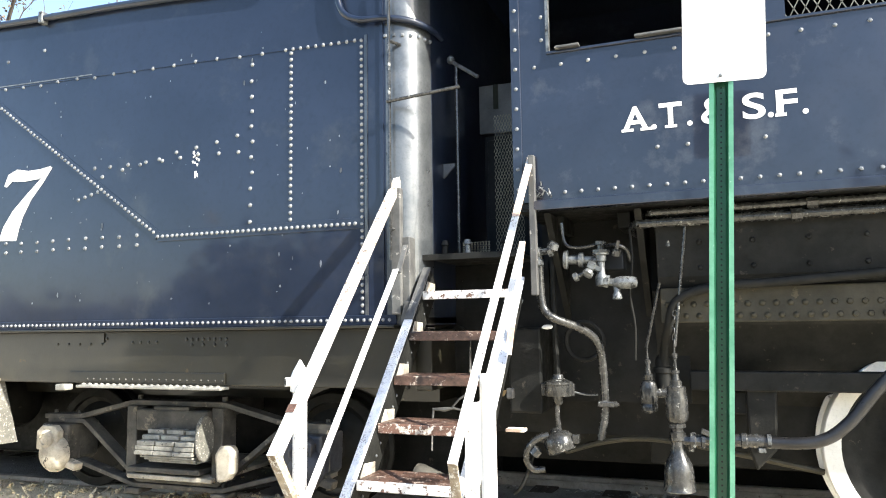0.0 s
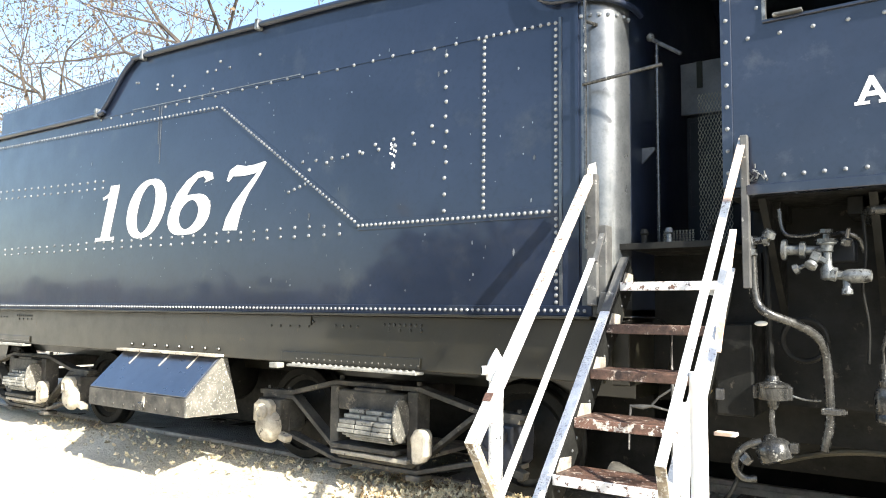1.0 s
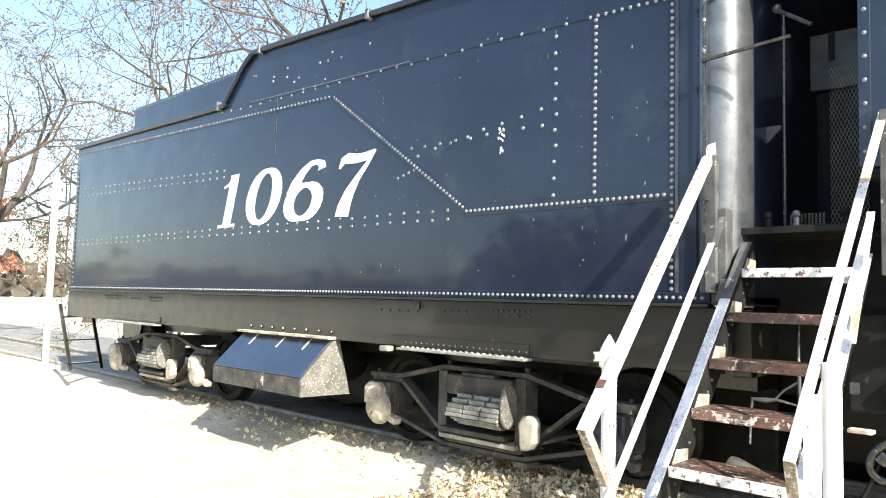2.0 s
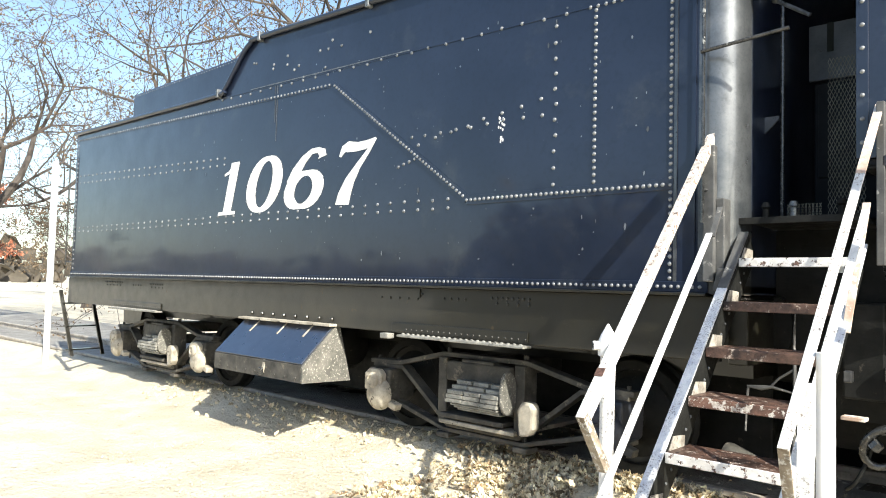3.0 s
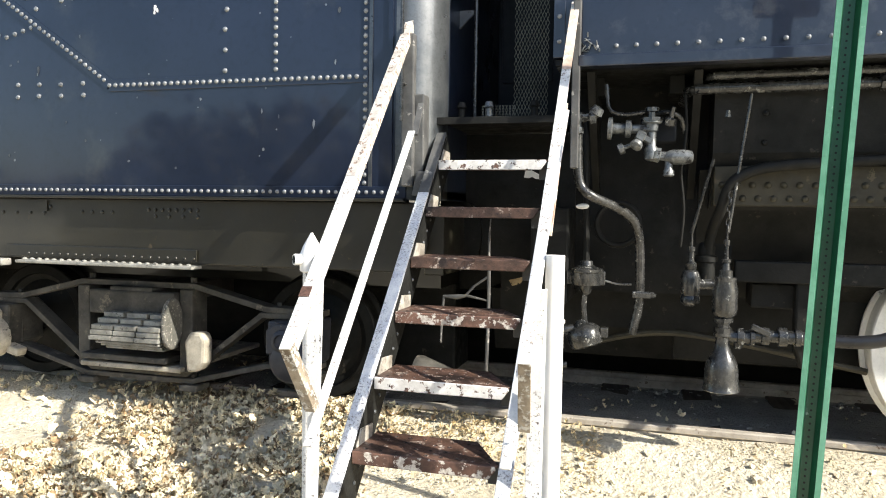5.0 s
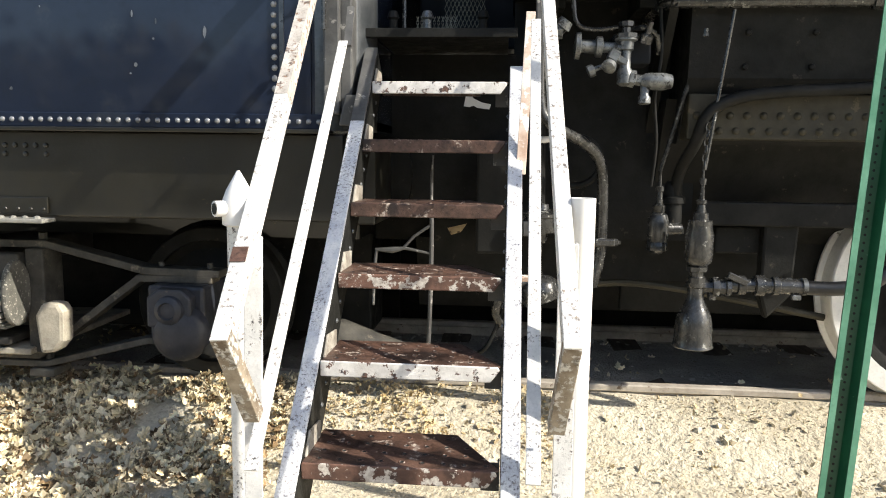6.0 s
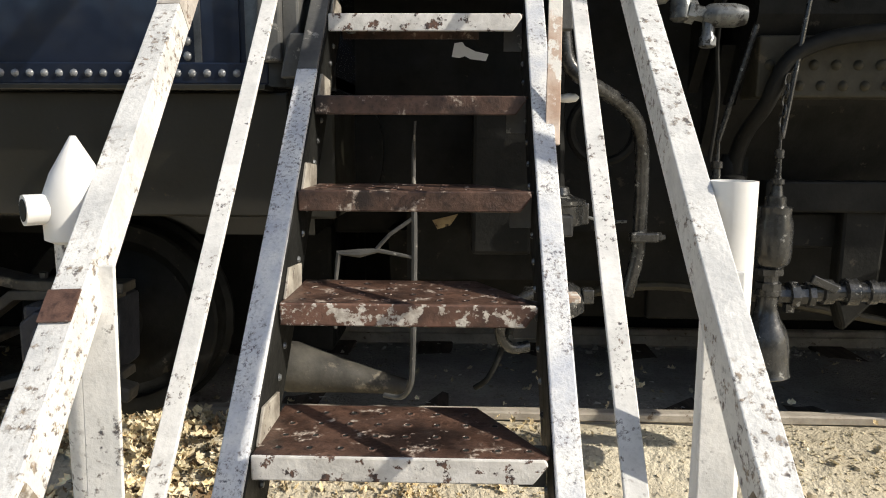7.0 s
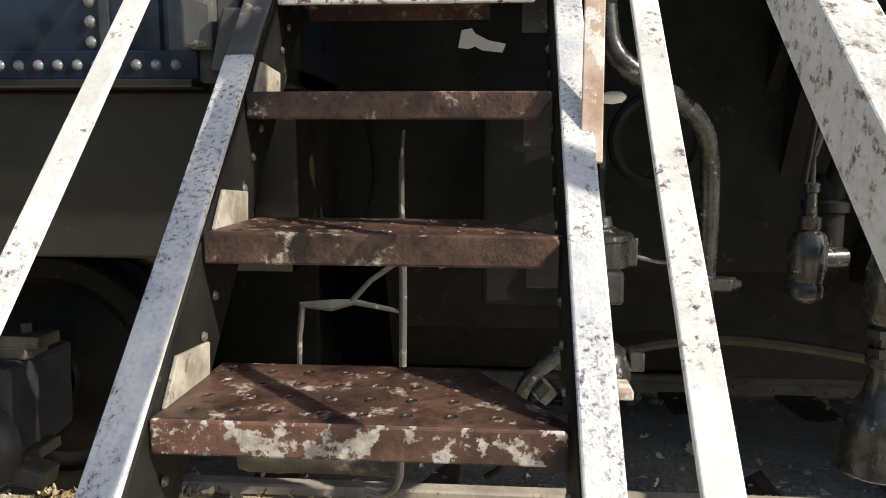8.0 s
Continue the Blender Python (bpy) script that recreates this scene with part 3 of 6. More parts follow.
    for k in (0, 1):
        sparse += row((-11.15, Y0, 3.07 - 0.11 * k), (-6.9, Y0, 2.92 - 0.08 * k), 0.16, 0.004)
        sparse += row((-11.1, Y0, 2.27 - 0.06 * k), (-3.4, Y0, 2.235 - 0.075 * k), 0.17, 0.006)
    sparse += row((-11.28, Y0, 1.65), (-11.28, Y0, 3.7), 0.07)
    sparse += [(random.uniform(-6.6, -4.3), Y0, random.uniform(3.55, 3.95)) for _ in range(16)]
    sparse += row((-4.0, Y0, 2.55), (-3.8, Y0, 2.6), 0.07)
    rivets("stay_rivets", sparse, 0.0165, RIVET, t, single=by_stair)
    a = [(TX1 + (r + 0.002) * math.sin(i * 0.25), Y0 + r - (r + 0.002) * math.cos(i * 0.25), 3.47) for i in range(7)]
    rivets("corner_top_rivets", a, 0.016, RIVET, t)
    # chipped paint mark
    bm = bmesh.new()
    rnd = random.Random(4)
    for k in range(13):
        z = 2.64 + 0.011 * k + (0.05 if k > 3 else 0)
        x = -2.865 + 0.02 * math.sin(k * 1.9) + rnd.uniform(-0.012, 0.012)
        prism(bm, [(x + rnd.uniform(0.004, 0.013) * math.cos(i), z + rnd.uniform(0.006, 0.017) * math.sin(i)) for i in (0, 1.2, 2.4, 3.6, 4.9)], 'y', Y0 - 0.002 - 0.0002 * k, Y0 + 0.001)
    part("paint_chip", bm, LETTER, t, "bare white chip in the paint")
    # frame sill
    part("sill", B(-11.5, -1.2, Y0 + 0.035, Y0 + 0.09, 1.12, 1.515), SILL, t, bevel=0.008)
    part("sill", B(-11.5, -1.2, 7.15, 7.2, 1.12, 1.515), SILL, t)
    part("centre_sill", B(-8.2, -1.3, 5.6, 6.0, 0.3, 0.95), GEAR, t, bevel=0.02)
    # added dark sheet, hides bright ground beyond the tender
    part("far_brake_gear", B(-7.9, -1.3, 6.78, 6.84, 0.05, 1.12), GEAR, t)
    part("air_reservoir", lathe(bmesh.new(), [(0.05, 0), (0.2, 0.04), (0.24, 0.1), (0.24, 1.3), (0.2, 1.36), (0.05, 1.4)], (-6.9, 5.2, 0.85), (1, 0, 0), 20), GEAR, t, smooth=True)
    part("underframe", B(-11.4, -1.3, 5.2, 6.4, 0.95, 1.5), SILL, t)
    part("end_beam", B(-11.62, -11.5, 4.4, 7.2, 1.1, 1.5), SILL, t, bevel=0.01)
    part("end_beam", B(-1.2, -1.08, 4.5, 7.1, 1.1, 1.5), SILL, t, bevel=0.01)
    part("sill_joint", B(-4.35, -3.72, Y0 + 0.023, Y0 + 0.035, 1.43, 1.5), SILL, t)
    for x0, x1 in ((-4.05, -2.6), (-9.9, -8.35)):
        part("bearing_plate", B(x0, x1, Y0 + 0.02, Y0 + 0.034, 1.135, 1.21), SILL, t, bevel=0.004)
        part("bearing_ledge", B(x0 + 0.16, x1 + 0.03, Y0 - 0.07, Y0 + 0.034, 1.096, 1.116), SPRING, t, "dusty grey ledge", bevel=0.005)
        rivets("ledge_bolts", row((x0 + 0.2, Y0 - 0.03, 1.118), (x1 - 0.02, Y0 - 0.03, 1.116), 0.06), 0.017, SPRING, t, (0, 0, 1))
        rivets("plate_bolts", row((x0 + 0.18, Y0 + 0.02, 1.155), (x1 - 0.02, Y0 + 0.02, 1.155), 0.062), 0.010, SILL, t)
        rivets("sill_bolts", row((x0 - 0.2, Y0 + 0.035, 1.46), (x0 + 0.35, Y0 + 0.035, 1.46), 0.055) + row((x0 - 0.15, Y0 + 0.035, 1.42), (x0 + 0.3, Y0 + 0.035, 1.42), 0.11)
               + row((x1 - 0.85, Y0 + 0.035, 1.43), (x1 - 0.62, Y0 + 0.035, 1.43), 0.08) + row((x1 - 0.35, Y0 + 0.035, 1.45), (x1, Y0 + 0.035, 1.45), 0.05)
               + row((x1 - 0.3, Y0 + 0.035, 1.41), (x1, Y0 + 0.035, 1.41), 0.1), 0.014, SILL, t)
    part("bearing_foot", B(-4.12, -4.02, Y0 - 0.05, Y0 + 0.03, 1.07, 1.116), SPRING, t, bevel=0.008)
    # numerals
    def stroke(bm, pts, shear=0.26, closed=False, lift=0.0):
        """A brush stroke of varying width: (across, up, width) in a flat plane, sheared to the right."""
        n = len(pts)
        L, R = [], []
        for i, (a, b, w) in enumerate(pts):
            p, q = pts[(i - 1) % n if closed else max(i - 1, 0)], pts[(i + 1) % n if closed else min(i + 1, n - 1)]
            d = Vector((q[0] - p[0], q[1] - p[1])).normalized()
            nx, nz = -d.y * w / 2, d.x * w / 2
            for lst, s in ((L, 1), (R, -1)):
                u, v = a + nx * s, b + nz * s
                lst.append(((u + shear * v) * 1.09 - 0.03, v))
        ring = [[bm.verts.new((u, d, v)) for (u, v), d in ((L[i], -0.0035 - lift), (R[i], -0.0035 - lift), (R[i], 0.0), (L[i], 0.0))] for i in range(n)]
        for i in range(n if closed else n - 1):
            a, b = ring[i], ring[(i + 1) % n]
            for k in range(4):
                bm.faces.new((a[k], a[(k + 1) % 4], b[(k + 1) % 4], b[k]))
        if not closed:
            bm.faces.new(ring[0])
            bm.faces.new(ring[-1][::-1])

    H = 0.585
    glyphs = {}
    bm = bmesh.new()
    stroke(bm, [(0.16, 0.02, 0.15), (0.16, H, 0.15)])
    stroke(bm, [(0.17, H - 0.012, 0.02), (0.06, H - 0.11, 0.035), (-0.01, H - 0.13, 0.03)], lift=0.001)
    stroke(bm, [(0.0, 0.018, 0.036), (0.32, 0.018, 0.036)], lift=0.002)
    glyphs["numeral_one"] = (bm, -6.96)
    bm = bmesh.new()
    stroke(bm, [(0.27 + 0.215 * math.cos(a), H / 2 + 0.27 * math.sin(a), 0.05 + 0.115 * abs(math.cos(a)) ** 1.3) for a in [i * math.tau / 32 for i in range(32)]], closed=True)
    glyphs["numeral_zero"] = (bm, -6.42)
    bm = bmesh.new()
    arc6 = [(0.49, H - 0.10, 0.11), (0.48, H - 0.055, 0.085), (0.41, H - 0.024, 0.05), (0.32, H - 0.03, 0.06), (0.22, H - 0.10, 0.1), (0.13, H - 0.22, 0.14), (0.09, H - 0.33, 0.155)]
    stroke(bm, arc6, lift=0.0015)
    arc6 = [(0.30 + 0.215 * math.cos(a), 0.185 + 0.165 * math.sin(a), 0.045 + 0.115 * abs(math.cos(a)) ** 1.3) for a in [i * math.tau / 26 for i in range(26)]]
    stroke(bm, arc6, closed=True)
    glyphs["numeral_six"] = (bm, -5.72)
    bm = bmesh.new()
    stroke(bm, [(0.0, H - 0.13, 0.03), (0.03, H - 0.06, 0.08), (0.08, H - 0.045, 0.10), (0.2, H - 0.06, 0.085), (0.32, H - 0.055, 0.08), (0.42, H - 0.02, 0.04)], lift=0.0015)
    stroke(bm, [(0.425, H - 0.005, 0.03), (0.36, H - 0.12, 0.05), (0.27, H - 0.24, 0.075), (0.20, 0.22, 0.13), (0.165, 0.1, 0.17), (0.16, 0.0, 0.18)])
    glyphs["numeral_seven"] = (bm, -4.90)
    for k, (bm, x) in glyphs.items():
        bmesh.ops.translate(bm, verts=bm.verts, vec=(x, Y0 - 0.001, 2.265))
        part(k, bm, LETTER, t, "white painted italic numeral")
    # grab iron and chain at the gangway
    bm = tube(bmesh.new(), [(-1.26, Y0 - 0.075, 1.95), (-1.26, Y0 - 0.075, 3.9)], 0.011, 8)
    tube(bm, [(-1.26, Y0 - 0.075, 3.4), (-1.22, Y0 + 0.02, 3.4)], 0.011, 8)
    tube(bm, [(-1.26, Y0 - 0.075, 2.15), (-1.22, Y0 + 0.02, 2.15)], 0.011, 8)
    part("grab_iron", bm, FITTING, t, smooth=True)
    bm = tube(bmesh.new(), [(-1.27, Y0 - 0.09, 2.985), (-0.78, Y0 - 0.05, 3.035)], 0.012, 8)
    part("gangway_bar", bm, FITTING, t, smooth=True)
    bm = B(-1.27, -1.2, Y0 - 0.05, Y0 + 0.0, 1.6, 2.42)
    part("step_bracket", bm, DARKSTEEL, t, "dented grey bracket", bevel=0.008)
    part("step_bracket", B(-1.205, -1.15, Y0 - 0.02, Y0 + 0.08, 1.58, 2.1), DARKSTEEL, t, bevel=0.008)
    part("hinge_lug", prism(bmesh.new(), [(-1.2, 1.55), (-1.1, 1.55), (-1.12, 1.68), (-1.17, 1.68)], 'y', Y0 - 0.07, Y0 - 0.03), DARKSTEEL, t, bevel=0.006)
    # rear ladder
    bm = bmesh.new()
    bar(bm, (-11.65, 4.3, 1.3), (-11.2, 4.35, 0.3), 0.05, 0.03, (0, 1, 0))
    bar(bm, (-11.75, 4.8, 1.3), (-11.3, 4.85, 0.3), 0.05, 0.03, (0, 1, 0))
    for k in (0.2, 0.55, 0.9):
        bar(bm, (-11.65 + 0.45 * k, 4.3, 1.3 - k), (-11.75 + 0.45 * k, 4.82, 1.3 - k), 0.1, 0.02, (1, 0, 0))
    part("rear_steps", bm, SILL, t)
    bm = tube(bmesh.new(), [(-11.43, Y0 - 0.06, 1.7), (-11.43, Y0 - 0.06, 3.4)], 0.013, 8)
    for z in (1.75, 3.35):
        tube(bm, [(-11.43, Y0 - 0.06, z), (-11.3, Y0 + 0.0, z)], 0.012, 8)
    part("rear_grab_iron", bm, FITTING, t, smooth=True)
    # draft gear housing at the rear
    part("rear_truck_guard", prism(bmesh.new(), [(-10.95, 1.12), (-10.25, 1.12), (-10.35, 0.85), (-10.35, 0.45), (-10.9, 0.35)], 'y', 5.0, 5.05), SILL, t)


make_tender()


def make_toolbox():
    t = thing("toolbox", (-5.58, 4.25, 0.61), "dark steel toolbox with sloping hinged lid hung under the tender", "toolbox")
    x0, x1 = -6.36, -4.83
    prof = [(4.36, 1.12), (4.0, 0.775), (4.0, 0.62), (4.56, 0.61), (4.42, 1.12)]
    part("body", prism(bmesh.new(), prof, 'x', x0 + 0.02, x1 - 0.02), TRUCK, t, "dusty grey steel body")
    part("end_plate", prism(bmesh.new(), prof, 'x', x1 - 0.019, x1), ENDPLATE, t, "dust-speckled grey end plate")
    part("end_plate", prism(bmesh.new(), prof, 'x', x0, x0 + 0.019), TRUCK, t)
    lid = part("lid", bar(bmesh.new(), (x0 + 0.01, 4.18, 0.958), (x1 - 0.02, 4.18, 0.958), 0.49, 0.02, (0, -0.36, -0.345)), LID, t, "gloss black lid", bevel=0.005)
    for k in (0.2, 0.52, 0.8):
        x = x0 + (x1 - x0) * k
        part("hinge_strap", bar(bmesh.new(), (x, 4.33, 1.115), (x - 0.012, 4.22, 1.012), 0.022, 0.01, (1, 0, 0)), TRUCK_DUST, lid, bevel=0.003)
    part("hasp", bar(bmesh.new(), (-5.45, 4.02, 0.81), (-5.45, 3.985, 0.66), 0.04, 0.015, (1, 0, 0)), TRUCK_DUST, lid, bevel=0.004)
    part("padlock", B(-5.49, -5.42, 3.96, 3.985, 0.64, 0.71), FITTING, lid, bevel=0.008)
    part("hinge_rail", B(x0 - 0.02, x1 + 0.02, 4.27, 4.365, 1.125, 1.15), TRUCK_DUST, t, bevel=0.004)
    rivets("hinge_bolts", row((x0 + 0.1, 4.36, 1.19), (x1 - 0.06, 4.36, 1.19), 0.21), 0.022, SILL, t)
    rivets("body_bolts", row((x0 + 0.1, 3.998, 0.66), (x1 - 0.1, 3.998, 0.66), 0.17), 0.012, TRUCK, t)


make_toolbox()


def make_truck(cx):
    t = thing("tender_truck", (cx, 5.8, 0.165), "dusty grey arch bar freight truck with leaf springs under the tender", "truck", "tender trucks")
    y = 4.74

    def flat(pts, th=0.04, w=0.11):
        bm = bmesh.new()
        n = len(pts)
        top = [Vector((p[0], 0, p[1])) for p in pts]
        offs = []
        for i in range(n):
            d = (top[min(i + 1, n - 1)] - top[max(i - 1, 0)]).normalized()
            offs.append(Vector((-d.z, 0, d.x)) * th / 2)
        o = [(top[i].x + offs[i].x, top[i].z + offs[i].z) for i in range(n)] + [(top[i].x - offs[i].x, top[i].z - offs[i].z) for i in reversed(range(n))]
        return prism(bm, [(cx + a, b) for a, b in o], 'y', y - w / 2, y + w / 2)
    part("upper_arch_bar", flat([(-1.38, 0.81), (-0.98, 0.82), (-0.45, 0.945), (0.45, 0.945), (0.98, 0.82), (1.38, 0.81)]), TRUCK, t, bevel=0.006)
    part("lower_arch_bar", flat([(-1.34, 0.78), (-0.95, 0.78), (-0.38, 0.35), (0.38, 0.35), (0.95, 0.78), (1.34, 0.78)]), TRUCK, t, bevel=0.006)
    part("tie_bar", flat([(-1.36, 0.47), (-0.98, 0.45), (-0.42, 0.305), (0.42, 0.305), (0.98, 0.45), (1.36, 0.47)], 0.035), TRUCK, t, "dusty tie bar", bevel=0.006)
    for s in (-1, 1):
        part("column", prism(bmesh.new(), [(cx + s * 0.36, 0.37), (cx + s * 0.46, 0.37), (cx + s * 0.46, 0.925), (cx + s * 0.36, 0.925)], 'y', y - 0.09, y + 0.08), TRUCK, t, bevel=0.01)
        part("column_bolt", tube(bmesh.new(), [(cx + s * 0.41, y, 0.25), (cx + s * 0.41, y, 1.0)], 0.022, 8), TRUCK, t)
        part("column_foot", B(cx + s * 0.41 - 0.07, cx + s * 0.41 + 0.07, y - 0.08, y + 0.08, 0.24, 0.285), TRUCK, t, bevel=0.01)
        # journal boxes: dusty and sunlit-pale, except one at the front coloured as shaded
        dusty = s < 0 or cx < -5
        jx = cx + s * 1.18
        jb = part("journal_box", prism(bmesh.new(), [(jx - 0.14, 0.48), (jx - 0.09, 0.44), (jx + 0.09, 0.44), (jx + 0.14, 0.48), (jx + 0.15, 0.76), (jx - 0.15, 0.76)], 'y', y - 0.13, y + 0.2), TRUCK if dusty else JOURNAL_SHADE, t, bevel=0.02)
        part("box_lid", prism(bmesh.new(), [(jx - 0.12, 0.56), (jx + 0.1, 0.56), (jx + 0.11, 0.71), (jx + 0.06, 0.755), (jx - 0.06, 0.755), (jx - 0.12, 0.71)], 'y', y - 0.2, y - 0.13), TRUCK_DUST if dusty else JOURNAL_SHADE, jb, "dust-coated lid" if dusty else "", bevel=0.012)
        part("lid_boss", lathe(bmesh.new(), [(0.075, 0), (0.07, 0.02), (0.045, 0.035), (0.04, 0.02), (0.02, 0.025)], (jx, y - 0.2, 0.65), (0, -1, 0), 14), TRUCK_DUST if dusty else JOURNAL_SHADE, jb, smooth=True)
        part("box_foot", bar(bmesh.new(), (jx - 0.02, y - 0.1, 0.49), (jx + 0.24 , y - 0.1, 0.42), 0.09, 0.06, (0, 1, 0)), TRUCK_DUST if dusty else TRUCK, jb, bevel=0.012)
        part("box_belly", lathe(bmesh.new(), [(0.15, 0), (0.145, 0.035), (0.115, 0.07), (0.06, 0.085)], (jx + 0.03, y - 0.13, 0.525), (0, -1, 0), 18), TRUCK_DUST if dusty else JOURNAL_SHADE, jb, "rounded oil cellar" if dusty else "", smooth=True)
        for sx in (-1, 1):
            part("box_bolt", tube(bmesh.new(), [(jx + sx * 0.13, y, 0.36), (jx + sx * 0.13, y, 0.86)], 0.016, 8), TRUCK, jb)
        # wheels on their axle
        for wy, out in ((5.09, -1), (6.69, 1)):
            wheel = part("wheel", lathe(bmesh.new(), [(0.09, 0.02), (0.1, 0.075), (0.11, 0.06), (0.3, 0.0), (0.345, 0.02), (0.35, 0.05), (0.415, 0.05), (0.425, 0.04), (0.43, -0.06), (0.455, -0.075), (0.455, -0.1), (0.35, -0.1), (0.2, -0.07), (0.09, -0.09)],
                                        (jx, wy, 0.165 + 0.43), (0, out, 0), 36), GEAR, t, "grimy black wheel", smooth=True)
        part("axle", tube(bmesh.new(), [(jx, 4.7, 0.595), (jx, 6.9, 0.595)], 0.075, 14), TRUCK, t, smooth=True)
    # bolster, spring seat and coil or leaf pack
    part("bolster", B(cx - 0.17, cx + 0.17, 4.62, 6.98, 0.80, 0.93), TRUCK, t, bevel=0.012)
    part("bolster_end", B(cx - 0.33, cx + 0.35, 4.61, 4.68, 0.74, 0.905), TRUCK, t, bevel=0.015)
    for c in range(3):
        xa = cx - 0.2 + 0.18 * c
        for k in range(5):
            z, yf = 0.588 + 0.036 * k, 4.455 + (0.0 if k < 3 else 0.045 * (k - 2))
            sk = 0.012 * k
            part("spring_leaf", prism(bmesh.new(), [(xa + sk, z), (xa + 0.176 + 0.6 * sk, z + 0.002), (xa + 0.176 + 0.6 * sk, z + 0.034), (xa + sk, z + 0.033)], 'y', yf, 4.72), SPRING, t, bevel=0.005)
    for k in range(3):
        part("spring_leaf", B(cx - 0.16 + 0.02 * k, cx + 0.33, 4.475 + 0.025 * k, 4.72, 0.567 - 0.02 * k, 0.583 - 0.02 * k), SPRING, t, bevel=0.004)
    part("spring_buckle", prism(bmesh.new(), [(4.56 + 0.1 * math.sin(a), 0.705 + (0.175 if math.cos(a) > 0 else 0.165) * math.copysign(abs(math.cos(a)) ** 0.85, math.cos(a))) for a in [i * math.tau / 20 for i in range(20)]], 'x', cx + 0.352, cx + 0.385), ENDPLATE, t, "speckled grey oval spring end plate", bevel=0.012)
    part("spring_seat", B(cx - 0.38, cx + 0.3, 4.58, 4.86, 0.43, 0.47), TRUCK, t, bevel=0.008)
    part("spring_plank", B(cx - 0.4, cx + 0.4, 4.6, 6.9, 0.375, 0.41), TRUCK_DUST, t, bevel=0.008)
    part("brake_hanger", prism(bmesh.new(), [(cx + 0.49, 0.40), (cx + 0.57, 0.41), (cx + 0.62, 0.47), (cx + 0.625, 0.62), (cx + 0.6, 0.665), (cx + 0.51, 0.665), (cx + 0.47, 0.6)], 'y', 4.54, 4.64), TRUCK_DUST, t, "dust-coated pale hanger", bevel=0.02)
    part("king_pin_block", B(cx - 0.25, cx + 0.25, 5.55, 6.05, 0.93, 1.05), GEAR, t)
    part("far_arch_bar", B(cx - 1.35, cx + 1.35, 6.8, 6.9, 0.75, 0.85), GEAR, t)


make_truck(-3.3)
make_truck(-9.0)

# ---- locomotive ----
YC = 4.39          # the cab's near side


def make_locomotive():
    t = thing("locomotive", (4.0, 5.8, 0.165), "black steam locomotive with riveted open cab and exposed pipework", "locomotive")
    X0 = -0.47
    zb, zs, zt = 2.275, 3.205, 4.1
    cs = part("cab_side", B(X0, 6.0, YC, YC + 0.02, zb, zs, X0, -0.225, YC, YC + 0.02, zs, zt, 1.02, 1.12, YC, YC + 0.02, zs, zt, 2.6, 6.0, YC, YC + 0.02, zs, zt, -0.225, 2.6, YC, YC + 0.02, 3.62, zt), CAB, t, "black riveted cab side sheet with open window")
    part("window_beading", B(-0.24, -0.222, YC - 0.012, YC + 0.03, zs, 3.62), FITTING_GREY, cs)
    part("window_sill", B(-0.24, 2.6, YC - 0.015, YC + 0.06, zs - 0.006, zs + 0.012), CAB, cs, bevel=0.004)
    for xa, xb in ((-0.18, -0.03), (0.3, 0.75)):
        part("arm_rest", B(xa, xb, YC - 0.05, YC, zs + 0.012, zs + 0.028), DARKSTEEL, cs, bevel=0.004)
    part("bottom_angle", B(X0 + 0.13, 6.0, YC - 0.06, YC + 0.02, zb - 0.06, zb), CAB, t, bevel=0.006)
    part("edge_strip", B(X0, X0 + 0.06, YC - 0.01, YC, zb, zt), CAB, t, bevel=0.003)
    pts = row((X0 + 0.03, YC - 0.01, 2.36), (X0 + 0.03, YC - 0.01, 3.9), 0.13)
    pts += row((X0 + 0.15, YC, 3.13), (5.9, YC, 3.14), 0.17) + row((X0 + 0.22, YC, 2.325), (5.9, YC, 2.33), 0.1) + row((-0.27, YC, 3.3), (-0.27, YC, 3.9), 0.16)
    pts += [(0.4, YC, 2.55), (0.57, YC, 2.55), (0.98, YC, 2.55)]
    rivets("cab_rivets", pts, 0.0135, RIVET, cs, single=by_stair)
    # white initials
    for txt, x, w in (("A", 0.205, 0.155), (".", 0.372, 0.03), ("T", 0.418, 0.128), (".", 0.572, 0.03), ("&", 0.65, 0.15), ("S", 0.87, 0.12), (".", 1.0, 0.03), ("F", 1.045, 0.108), (".", 1.175, 0.03)):
        hgt = 0.03 if txt == "." else 0.15
        ob = lettering("letter", txt, x, 2.655, YC - 0.001, hgt, w, LETTER, cs, bold=0.018)
        ob["label"] = "white painted cab letter"
    ser = {"A": ((0.2, 0.27), (0.31, 0.385)), "T": ((0.448, 0.516),), "F": ((1.037, 1.095),)}
    for k in ser:
        for a, b in ser[k]:
            part("serif", B(a, b, YC - 0.0035, YC - 0.001, 2.655, 2.672), LETTER, cs)
    # roof (overhang added to block sky), floor and far wall close the cab
    part("cab_roof", prism(bmesh.new(), [(YC - 0.15, 4.05), (5.0, 4.4), (5.8, 4.5), (6.6, 4.4), (7.36, 4.05), (7.36, 4.0), (6.6, 4.35), (5.8, 4.45), (5.0, 4.35), (YC - 0.15, 4.0)], 'x', -1.5, 3.2), CAB, t)
    part("far_cab_side", B(X0, 6.0, 7.19, 7.21, zb, zt), CAB, t)
    # added dark sheet: shuts out sky beyond the gangway
    part("gangway_curtain", B(-1.45, -0.35, 6.9, 6.93, 1.9, 4.35), INTERIOR, t, "dark sheet added to block the sky through the gangway")
    # unseen panel added to keep sun off the tender's front wall
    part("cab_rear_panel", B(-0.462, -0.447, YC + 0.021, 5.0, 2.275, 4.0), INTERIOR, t)
